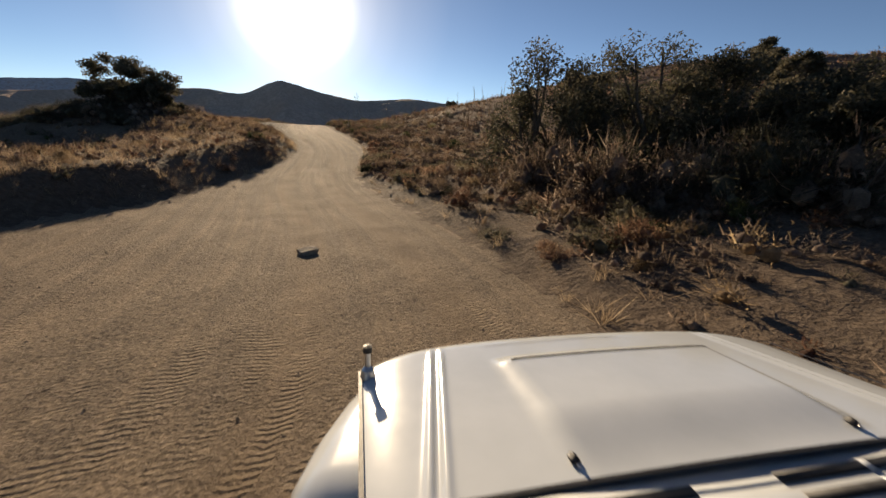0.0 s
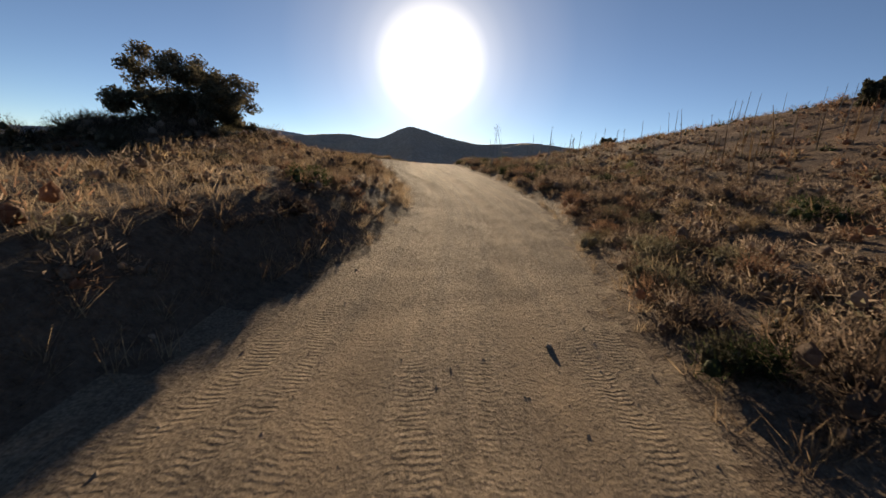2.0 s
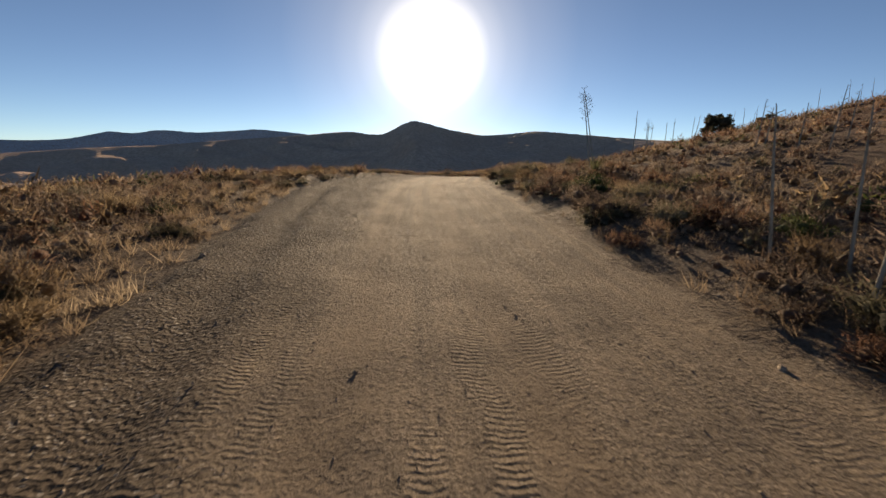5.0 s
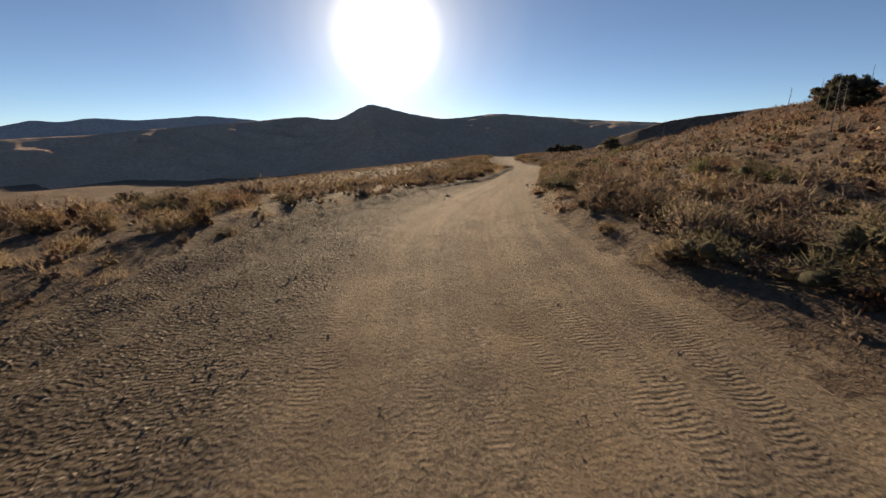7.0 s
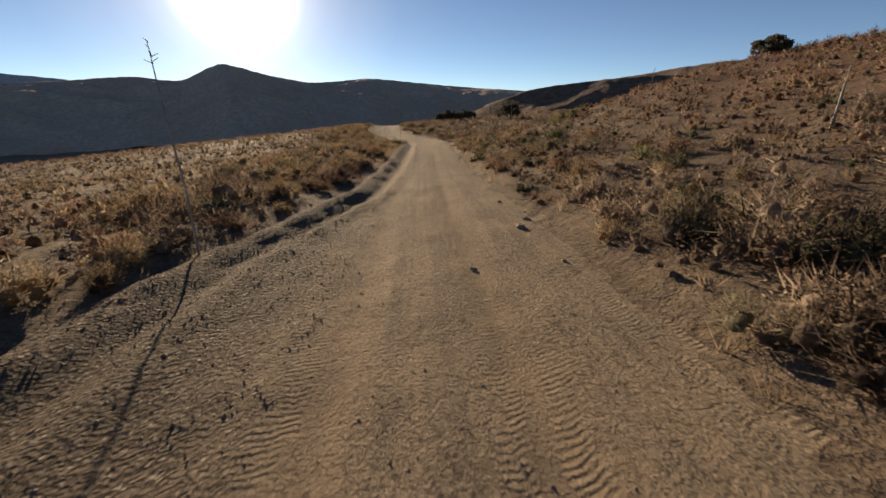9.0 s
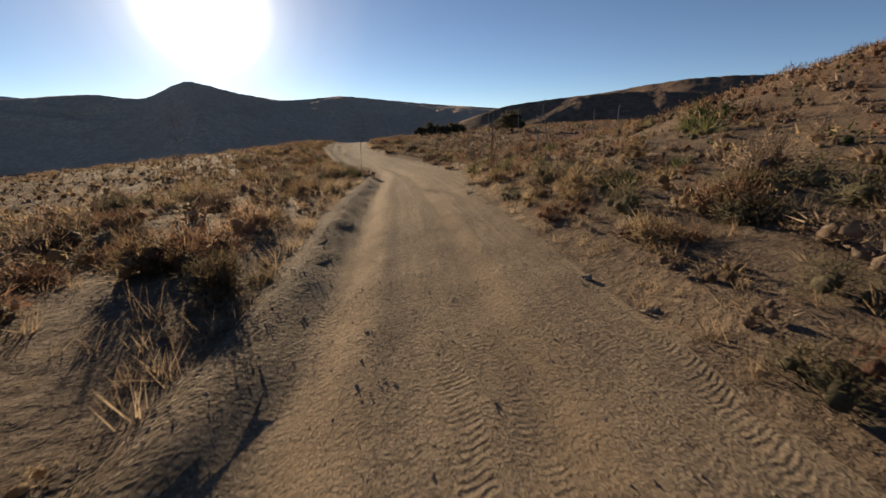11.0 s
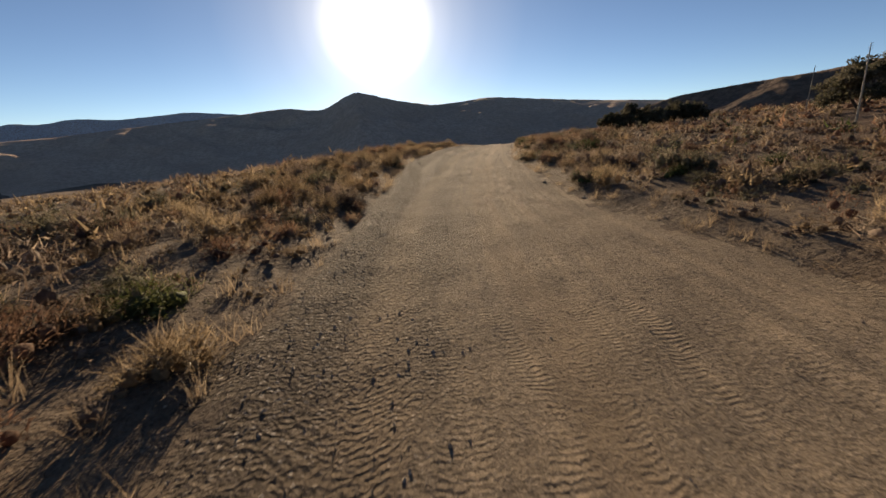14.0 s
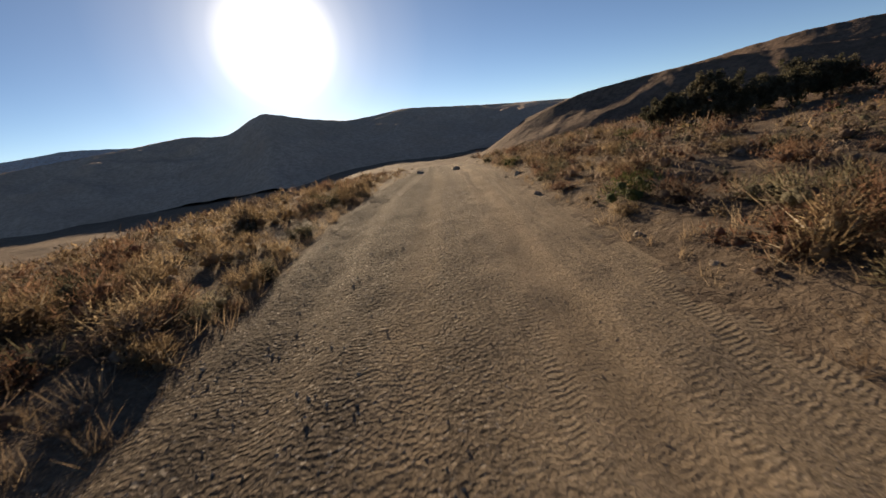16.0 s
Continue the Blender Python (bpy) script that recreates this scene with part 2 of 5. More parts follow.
M_ROAD, M_SOIL = road_material(), soil_material()
# front range: paler and warmer than brush, sunlit haze put into its base colour
M_RIDGE = mountain_material("brushy_mountain_hazed", (0.50, 0.34, 0.25), (0.60, 0.43, 0.33), (0.38, 0.27, 0.20))
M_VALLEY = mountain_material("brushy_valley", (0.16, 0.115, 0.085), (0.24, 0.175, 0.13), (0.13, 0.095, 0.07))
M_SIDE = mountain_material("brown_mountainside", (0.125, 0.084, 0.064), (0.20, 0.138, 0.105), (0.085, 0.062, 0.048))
# far range: the blue-grey of distant haze is put into this base colour
M_FAR = mountain_material("far_mountain_hazed", (0.42, 0.43, 0.46), (0.52, 0.52, 0.54))
M_SHRUB = leafy("dry_brown_shrub", [(0.15, (0.099, 0.069, 0.054)), (0.5, (0.211, 0.152, 0.117)), (0.9, (0.411, 0.316, 0.241))], 0.5)
M_STRAW = leafy("hay_coloured_shrub", [(0.12, (0.140, 0.095, 0.058)), (0.5, (0.281, 0.199, 0.122)), (0.9, (0.477, 0.360, 0.230))], 0.58)
M_RUSSET = leafy("russet_shrub_leaf", [(0.15, (0.120, 0.064, 0.046)), (0.5, (0.253, 0.144, 0.096)), (0.9, (0.424, 0.277, 0.186))], 0.5)
M_SAGE = leafy("grey_green_sage", [(0.15, (0.073, 0.066, 0.042)), (0.5, (0.145, 0.130, 0.085)), (0.9, (0.272, 0.236, 0.161))], 0.48)
M_GREEN = leafy("green_chaparral_leaf", [(0.15, (0.03, 0.042, 0.018)), (0.5, (0.06, 0.078, 0.03)), (0.9, (0.12, 0.13, 0.05))], 0.35)
M_OAK = leafy("oak_leaf", [(0.15, (0.036, 0.036, 0.024)), (0.5, (0.078, 0.073, 0.047)), (0.9, (0.163, 0.136, 0.093))], 0.35)
M_GRASS = leafy("dry_golden_grass", [(0.1, (0.159, 0.108, 0.073)), (0.5, (0.293, 0.215, 0.144)), (0.9, (0.477, 0.375, 0.258))], 0.55)
M_YUCCA = leafy("yucca_leaf", [(0.1, (0.07, 0.085, 0.035)), (0.5, (0.14, 0.15, 0.065)), (0.9, (0.28, 0.26, 0.12))], 0.3)
M_STALK = plain("weathered_stalk", (0.20, 0.16, 0.12), (0.42, 0.36, 0.28), 30, stretch=(1, 1, 0.1))
M_BARK = plain("dark_bark", (0.045, 0.035, 0.026), (0.12, 0.095, 0.07), 18, 0.9, bump=0.8, dist=0.03, stretch=(1, 1, 0.25))
M_CLOD = plain("dry_earth_clod", (0.122, 0.092, 0.066), (0.312, 0.244, 0.177), 9, 0.95, bump=0.6, dist=0.01)
M_STONE = plain("pale_stone", (0.190, 0.143, 0.100), (0.370, 0.290, 0.212), 7, 0.9, bump=0.6, dist=0.02)

# ---- the lie of the land ----
# road's middle: y, x, height
ROAD = [(-60, -14.5, -1.6), (-30, -7.0, -1.75), (0, 0.2, -1.9), (4, 0.95, -2.12), (8.3, 1.2, -2.28), (12.6, 1.03, -2.43), (16.6, 0.85, -2.46),
        (20.5, 1.1, -2.38), (24.6, 1.8, -2.2), (28.8, 2.3, -1.94), (33, 2.3, -1.67), (42, 1.95, -1.27), (51, 1.75, -1.0),
        (60, 1.9, -0.71), (68.7, 3.15, -0.75), (77.5, 6.1, -1.16), (86, 9.6, -1.67), (95, 13.5, -2.08), (104.4, 17.5, -2.24),
        (113.8, 21.2, -2.72), (123.6, 23.6, -3.23), (133.8, 25.3, -3.21), (144.3, 28.2, -2.98), (153, 31.3, -2.95),
        (161.5, 34.6, -3.05), (175, 39.6, -3.9), (200, 48, -5.2)]
_y = np.arange(-60, 200.1, 0.5)
_k = np.exp(-0.5 * (np.arange(-8, 9) / 3.0) ** 2)
_k /= _k.sum()


def smoothed(column):
    v = np.interp(_y, [r[0] for r in ROAD], [r[column] for r in ROAD])
    return np.convolve(np.pad(v, 8, mode="edge"), _k, "valid")


_x, _z = smoothed(1), smoothed(2)


def road_x(y):
    return np.interp(y, _y, _x)


def road_z(y):
    return np.interp(y, _y, _z)


def edge_left(y):
    return np.interp(y, [-40, 4, 10, 15, 20, 24, 27, 32, 36, 40, 52, 60, 68, 76, 84, 90, 100, 108, 113, 118, 122, 127, 132, 137, 141, 146, 154, 200],
                     [-9, -9.0, -7.0, -3.8, -2.6, -1.9, -1.6, -1.6, -2.0, -2.7, -4.2, -5.0, -4.6, -4.4, -4.2, -2.6, -2.2, -2.1, -1.7, -1.3, -1.5, -2.3, -2.2, -2.4, -2.9, -3.2, -3.5, -2.4])


def edge_right(y):
    return np.interp(y, [-40, 0, 4, 10, 21, 26, 32, 42, 58, 66, 75, 85, 100, 107, 114, 121, 126, 132, 138, 144, 200],
                     [3.2, 2.8, 2.3, 2.1, 1.9, 2.4, 3.0, 3.4, 3.4, 2.8, 2.3, 2.6, 2.4, 2.6, 4.0, 4.8, 4.6, 3.2, 2.8, 2.2, 2.3])


def wave(x, y, size, seed=0.0):
    """Smooth random hills of about that size, -1 to 1."""
    a, b, s = x / size, y / size, seed
    return (np.sin(a * 2.1 + 1.3 * np.sin(b * 1.7 + s) + s) * np.cos(b * 1.9 + 1.1 * np.sin(a * 1.3 - s)) + 0.6 * np.sin(a * 4.3 - b * 3.1 + s * 2.7)
            * np.cos(b * 4.9 + a * 1.7 - s)) / 1.4


def step(v, a, b):
    k = np.clip((v - a) / (b - a), 0, 1)
    return k * k * (3 - 2 * k)


def height(x, y):
    x, y = np.asarray(x, float), np.asarray(y, float)
    l = x - road_x(y)
    z = road_z(y)
    left, right = edge_left(y) - l, l - edge_right(y)
    on = (left < 0) & (right < 0)
    # worn road: shallow wheel ruts, crumbled edges
    z = z + 0.03 * wave(x, y, 1.1, 2.0) + 0.012 * wave(x, y, 0.28, 4.0)
    z = z - 0.05 * (np.exp(-((l + 0.9) / 0.28) ** 2) + np.exp(-((l - 0.75) / 0.28) ** 2)) * on
    d = -left
    z = z + step(y, 28, 36) * np.interp(y, [50, 60, 116, 126], [1.0, 1.6, 1.6, 1.0]) * on * (0.10 * np.exp(-((d - 0.35) / 0.3) ** 2) - 0.06 * np.exp(-((d - 1.0) / 0.22) ** 2) + 0.05 * np.exp(-((d - 1.5) / 0.25) ** 2)) * (0.85 + 0.2 * wave(x, y, 1.9, 7.0) + 0.3 * wave(x, y, 0.4, 3.0))
    r, q = np.maximum(right, 0), np.maximum(left, 0)
    # right: a small bank, then a hillside that flattens further on
    slope = np.interp(y, [-60, 0, 20, 38, 60, 85, 105, 125, 200], [0.16, 0.15, 0.10, 0.06, 0.065, 0.12, 0.15, 0.05, 0.05])
    rise = slope * np.maximum(r - 1.2, 0) ** 1.06
    rise = rise + np.interp(y, [-60, 0, 18, 32, 50, 62, 72, 95, 110, 125], [0.02, 0.02, 0.05, 0.19, 0.24, 0.16, 0.12, 0.08, 0.09, 0.01]) * np.maximum(r - 8, 0)
    cap = np.interp(y, [-60, 0, 40, 75, 100, 114, 124, 200], [15, 15, 17, 15, 14, 9.0, 3.0, 3.0])
    rise = cap * np.tanh(rise / cap)
    z = z + 0.28 * step(r, 0.0, 1.0) + rise + step(r, 0.5, 4) * (0.16 * wave(x, y, 3.1, 1.0) + 0.07 * wave(x, y, 1.0, 5.0))
    # left: a shadowed bank of earth at first, a low windrow later, then ground that falls to the valley
    berm = np.interp(y, [-60, 2, 8, 14, 24, 30, 38, 46, 58, 72, 90, 200], [0.3, 0.5, 0.75, 1.0, 1.05, 0.85, 0.45, 0.2, 0.25, 0.28, 0.12, 0.08])
    crest = step(q, 0.0, 1.0 + 0.7 * berm)
    fall = np.interp(y, [-60, 10, 30, 50, 70, 95, 120, 200], [0.03, 0.05, 0.05, 0.05, 0.065, 0.08, 0.09, 0.09])
    z = z + berm * crest - 0.6 * berm * step(q, 4, 14) - 28 * np.tanh(fall * np.maximum(q - 4, 0) / 28)
    z = z + step(q, 0.5, 4) * (0.15 * wave(x, y, 2.9, 3.0) + 0.06 * wave(x, y, 0.9, 6.0))
    z = z + 1.8 * np.exp(-(((x + 11.5) / 6.5) ** 2 + ((y - 39) / 8.0) ** 2)) * step(q, 0, 6)
    # past the last rise the land falls away, and further out the shelf breaks down into the valley
    z = z - np.minimum(0.15 * np.maximum(y - 184, 0), 55)
    far = step(np.hypot((x - 10) * np.where(l < 0, 1.0, 0.8), y - 70), 210, 640)
    return z * (1 - far) + far * (-60 - 40 * step(-l, -200, 300) + 6 * wave(x, y, 160, 1.5))


def grid_steps(lo, hi, fine, lo_far, hi_far, grow=1.16):
    v = list(np.arange(lo, hi + 1e-6, fine))
    d = fine
    while v[-1] < hi_far:
        d = min(d * grow, 260)
        v.append(v[-1] + d)
    d, head = fine, []
    p = lo
    while p > lo_far:
        d = min(d * grow, 260)
        p -= d
        head.append(p)
    return np.array(head[::-1] + v)


def link(name, verts, faces, material, smooth=True, uv=None):
    me = bpy.data.meshes.new(name)
    me.from_pydata(verts, [], faces)
    me.materials.append(material)
    if smooth:
        me.shade_smooth()
    if uv is not None:
        lay = me.uv_layers.new(name="UVMap")
        idx = np.empty(len(me.loops), dtype=np.int32)
        me.loops.foreach_get("vertex_index", idx)
        lay.data.foreach_set("uv", np.asarray(uv, dtype=np.float32)[idx].ravel())
    return me


def build_ground():
    L = grid_steps(-9.0, 5.0, 0.15, -4800, 4800, 1.15)
    Y = grid_steps(-4.0, 176.0, 0.33, -4800, 4800, 1.2)
    LL, YY = np.meshgrid(L, Y)
    XX = LL + road_x(YY)
    ZZ = height(XX, YY)
    co = np.stack([XX, YY, ZZ], -1).reshape(-1, 3)
    uv = np.stack([LL, YY], -1).reshape(-1, 2)
    nx, ny = len(L), len(Y)
    i, j = np.meshgrid(np.arange(nx - 1), np.arange(ny - 1))
    a = (j * nx + i).ravel()
    quads = np.stack([a, a + 1, a + nx + 1, a + nx], -1)
    cl, cy = (L[i] + L[i + 1]).ravel() / 2, (Y[j] + Y[j + 1]).ravel() / 2
    cx = cl + road_x(cy)
    ragged = 0.22 * wave(cx, cy, 0.7, 8.0) + 0.12 * wave(cx, cy, 0.23, 2.2)
    on = (cl > edge_left(cy) + ragged) & (cl < edge_right(cy) + ragged) & (cy > -58) & (cy < 186)
    off = np.hypot(cx - 10, cy - 70) > 340
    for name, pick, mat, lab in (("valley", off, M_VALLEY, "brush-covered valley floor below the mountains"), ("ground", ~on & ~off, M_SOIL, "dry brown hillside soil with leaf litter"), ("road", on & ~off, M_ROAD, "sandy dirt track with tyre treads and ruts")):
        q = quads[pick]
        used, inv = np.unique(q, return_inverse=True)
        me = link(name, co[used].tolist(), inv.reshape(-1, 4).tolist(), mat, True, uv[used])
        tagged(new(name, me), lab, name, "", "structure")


build_ground()


def ridge(name, label, profile, distance, depth, material, rough=0.05, seed=1.0, eye=(5, 70, 0)):
    """A mountain range: crest heights by bearing (degrees right of +y, degrees up), sloping to the plain in front and behind, cut by gullies."""
    az = np.arange(profile[0][0], profile[-1][0] + 0.01, 0.3)
    el = np.interp(az, [p[0] for p in profile], [p[1] for p in profile])
    el = np.convolve(np.pad(el, 3, mode="edge"), np.array([1, 2, 3, 4, 3, 2, 1]) / 16, "valid")
    dist = np.interp(az, [p[0] for p in distance], [p[1] for p in distance])
    s = np.concatenate([np.linspace(-1.0, 0.0, 46), np.linspace(0.08, 0.6, 8)])    # -1 foot in front, 0 crest, behind
    A, S = np.meshgrid(az, s)
    D = dist[None, :] * (1 + depth * S)
    top = dist * np.tan(np.radians(el))
    prof = np.where(S < 0, (1 + S) ** 1.1, 1 - (S / 0.6) ** 2)
    X, Y = D * np.sin(np.radians(A)), D * np.cos(np.radians(A))
    size = 260.0
    spur = np.array([noise.ridged_multi_fractal((x / size + seed * 9.1, y / size, seed), 1.0, 2.1, 5, 0.9, 2.0) for x, y in zip(X.ravel(), Y.ravel())]).reshape(X.shape)
    spur = (spur - spur.mean()) / (spur.std() + 1e-6)
    base = np.interp(az, [-60, -20, 0, 20], [-130, -110, -75, -60])[None, :]
    Z = base + (top[None, :] - base) * (prof + rough * spur * np.clip(-S * 4, 0, 1) * (0.25 + 0.75 * (1 + S)))
    Z = Z + (top[None, :] * 0.008) * (np.sin(A * 2.3 + seed) * np.sin(A * 0.9 + seed * 3) + 0.6 * np.sin(A * 6.1 + 2 * np.sin(A * 1.3) + seed * 2)) * np.exp(-(S / 0.12) ** 2)
    ar = np.radians(A)
    co = np.stack([eye[0] + D * np.sin(ar), eye[1] + D * np.cos(ar), Z], -1).reshape(-1, 3)
    nx = len(az)
    i, j = np.meshgrid(np.arange(nx - 1), np.arange(len(s) - 1))
    a = (j * nx + i).ravel()
    me = link(name, co.tolist(), np.stack([a, a + 1, a + nx + 1, a + nx], -1).tolist(), material, True)
    return tagged(new(name, me), label, "mountain", "", "structure")


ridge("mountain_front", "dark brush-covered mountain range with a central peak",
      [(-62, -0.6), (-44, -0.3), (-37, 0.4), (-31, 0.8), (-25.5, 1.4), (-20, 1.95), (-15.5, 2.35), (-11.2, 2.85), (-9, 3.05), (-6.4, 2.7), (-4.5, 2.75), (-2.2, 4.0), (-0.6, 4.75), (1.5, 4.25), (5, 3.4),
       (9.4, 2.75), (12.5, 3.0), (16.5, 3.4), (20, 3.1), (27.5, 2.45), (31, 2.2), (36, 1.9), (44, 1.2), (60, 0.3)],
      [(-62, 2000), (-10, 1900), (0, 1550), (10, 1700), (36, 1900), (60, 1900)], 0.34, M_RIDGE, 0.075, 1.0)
ridge("mountain_far", "far mountain range, its colour tinted blue-grey for haze",
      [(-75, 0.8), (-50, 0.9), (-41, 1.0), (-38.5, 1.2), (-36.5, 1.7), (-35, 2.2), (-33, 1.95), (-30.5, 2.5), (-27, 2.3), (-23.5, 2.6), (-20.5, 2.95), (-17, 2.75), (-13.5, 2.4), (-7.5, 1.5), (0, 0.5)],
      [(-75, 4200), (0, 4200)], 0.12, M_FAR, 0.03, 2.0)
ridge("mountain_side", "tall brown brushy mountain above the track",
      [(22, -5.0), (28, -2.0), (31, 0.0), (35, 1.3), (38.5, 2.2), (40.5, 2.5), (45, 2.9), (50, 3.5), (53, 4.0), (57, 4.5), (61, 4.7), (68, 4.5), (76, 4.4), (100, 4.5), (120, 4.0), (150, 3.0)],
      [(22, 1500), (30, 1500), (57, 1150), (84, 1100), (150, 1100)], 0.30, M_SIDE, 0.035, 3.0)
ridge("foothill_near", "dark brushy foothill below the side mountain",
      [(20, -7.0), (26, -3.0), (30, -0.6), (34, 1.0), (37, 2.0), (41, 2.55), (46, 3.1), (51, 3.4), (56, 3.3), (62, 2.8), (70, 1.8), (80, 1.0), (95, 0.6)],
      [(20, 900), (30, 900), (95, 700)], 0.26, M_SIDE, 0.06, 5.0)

# ---- helpers for things ----
rng = np.random.default_rng(7)


def tri_mesh(name, tris, material):
    """A mesh of loose triangles, from an array (n, 3, 3), or (n, 3, 6) with the soft normals of foliage."""
    tris = np.ascontiguousarray(tris, dtype=np.float32)
    n = len(tris)
    me = bpy.data.meshes.new(name)
    me.vertices.add(n * 3)
    me.vertices.foreach_set("co", np.ascontiguousarray(tris[..., :3]).ravel())
    me.loops.add(n * 3)
    me.loops.foreach_set("vertex_index", np.arange(n * 3, dtype=np.int32))
    me.polygons.add(n)
    me.polygons.foreach_set("loop_start", np.arange(0, n * 3, 3, dtype=np.int32))
    me.update(calc_edges=True)
    if tris.shape[2] == 6:
        soft = me.attributes.new("custom_normal", "FLOAT_VECTOR", "CORNER")
        soft.data.foreach_set("vector", np.ascontiguousarray(tris[..., 3:]).ravel())
    me.materials.append(material)
    return me


def part(name, me, parent, label=""):
    ob = new(name, me)
    ob.parent = parent
    return tagged(ob, label)


def empty(name, m=None):
    ob = new(name)
    ob.empty_display_size = 0.1
    if m is not None:
        ob.matrix_basis = m
    return ob


def bm_mesh(name, bm, material, smooth=True):
    me = bpy.data.meshes.new(name)
    bm.to_mesh(me)
    bm.free()
    me.materials.append(material)
    if smooth:
        me.shade_smooth()
    return me


def unit(v):
    return v / (np.linalg.norm(v, axis=-1, keepdims=True) + 1e-9)


def blades(root, tip, width):
    """Narrow triangles from root to tip, turned at random about their length."""
    n = len(root)
    side = unit(np.cross(tip - root, rng.normal(size=(n, 3)))) * (np.broadcast_to(width, (n,))[:, None] / 2)
    return np.stack([root - side, root + side, tip], 1)


def flakes(centre, size):
    """Small leaves, turned at random."""
    n = len(centre)
    a = unit(rng.normal(size=(n, 3)))
    b = unit(np.cross(a, rng.normal(size=(n, 3))))
    s = np.broadcast_to(size, (n,))[:, None]
    return np.stack([centre - a * s, centre + a * s * 0.9, centre + b * s * 0.75], 1)


def tube(points, radii, sides=6):
    """A tapered limb along points, as triangles."""
    P, out = np.asarray(points, float), []
    rings = []
    for k, p in enumerate(P):
        d = unit(P[min(k + 1, len(P) - 1)] - P[max(k - 1, 0)])
        u = unit(np.cross(d, (0.31, 0.95, 0.11)))
        v = np.cross(d, u)
        a = np.linspace(0, 2 * np.pi, sides, endpoint=False)
        rings.append(p + radii[k] * (np.cos(a)[:, None] * u + np.sin(a)[:, None] * v))
    for r0, r1 in zip(rings, rings[1:]):
        for i in range(sides):
            j = (i + 1) % sides
            out += [(r0[i], r0[j], r1[j]), (r0[i], r1[j], r1[i])]
    return np.array(out)


def dome(n, lumps=9, flat=0.8):
    """Points through a lumpy dome of radius 1 that stands on z = 0."""
    c = unit(rng.normal(size=(lumps, 3)) * (1, 1, 0.75) + (0, 0, 0.35)) * 0.6
    c[:, 2] = np.abs(c[:, 2])
    k = rng.integers(0, lumps, n)
    p = c[k] + unit(rng.normal(size=(n, 3))) * (0.40 * rng.random((n, 1)) ** 0.25)
    p[:, 2] = np.abs(p[:, 2]) * flat
    return p


def ball(level):
    """The triangles of a round lump of radius 1."""
    bm = bmesh.new()
    bmesh.ops.create_icosphere(bm, subdivisions=level, radius=1.0)
    out = np.array([[v.co[:] for v in f.verts] for f in bm.faces])
    bm.free()
    return out


BALL = ball(1)


def shrub_soup(leaves, twigs, leaf, flat=0.85, spike=0.0, lumps=6, bare=0):
    """A shrub one metre in radius: a dense inside of several soft lumps, out of which fine sprays stand, and twigs; bare: stems past the crown."""
    c = unit(rng.normal(size=(lumps, 3)) * (1, 1, 0.5)) * (0.30 + 0.26 * rng.random((lumps, 1)))
    c[0] *= 0.2
    c[:, 2] = np.abs(c[:, 2]) * 0.9 + 0.12
    r = 0.30 + 0.17 * rng.random(lumps)
    r[0] = 0.5
    inside = []
    for k in range(lumps):
        b = BALL
        key = np.round(b * 50).astype(int)
        shake = 1 + 0.2 * (np.sin(key[..., 0] * 1.7 + key[..., 1] * 2.3 + k * 5) * np.sin(key[..., 2] * 1.3 + k * 3 + key[..., 1] * 0.7))
        t = np.concatenate([b * shake[..., None] * (r[k] * 0.34) + c[k], unit(b + c[k] * 0.8)], -1)
        inside.append(t[t[..., 2].max(1) > 0.02])
    k = rng.integers(0, lumps, leaves)
    n = unit(rng.normal(size=(leaves, 3)) + (0, 0, 0.35))
    root = c[k] + n * (r[k] * (0.45 + 0.45 * rng.random(leaves)))[:, None]
    d = unit(n * 0.8 + (0, 0, 0.45) + rng.normal(size=(leaves, 3)) * 0.45) * ((0.13 + spike + leaf) * (0.45 + rng.random((leaves, 1))))
    half = leaves // 2
    L = np.concatenate([blades(root[:half], (root + d)[:half], leaf * (0.36 if leaves > 300 else 0.5)), flakes((root + d * 0.4)[half:], leaf * (0.45 + 0.5 * rng.random(leaves - half)))])
    soft = unit(n * 0.8 + c[k] * 0.6 + rng.normal(size=(leaves, 3)) * 0.3)
    L = np.concatenate([np.concatenate([L, np.repeat(soft[:, None, :], 3, 1)], -1), *inside])
    L[..., 2] = np.maximum(L[..., 2], 0.0) * flat
    e = dome(twigs, 9, flat) * 1.08
    foot = rng.normal(size=(twigs, 3)) * (0.07, 0.07, 0.0)
    mid = (foot + e) / 2 + rng.normal(size=(twigs, 3)) * 0.06 + (0, 0, 0.05)
    T = [blades(foot, mid, 0.03), blades(mid - (e - mid) * 0.15, e, 0.016)]
    if bare:
        p = dome(bare, 9, flat)
        T.append(blades(p * 0.7, p * 1.12 + (0, 0, 0.22) * rng.random((bare, 1)), 0.014))
    T = np.concatenate(T)
    return np.concatenate([T, unit(T + (0, 0, 0.2))], -1), L


def grass_soup(n, spread=0.3, tall=1.0, lean=0.35):
    root = rng.normal(size=(n, 3)) * (spread, spread, 0) * 0.5
    tip = root + np.stack([rng.normal(size=n) * lean, rng.normal(size=n) * lean, tall * (0.5 + 0.6 * rng.random(n))], -1)
    return blades(root, tip, 0.036)


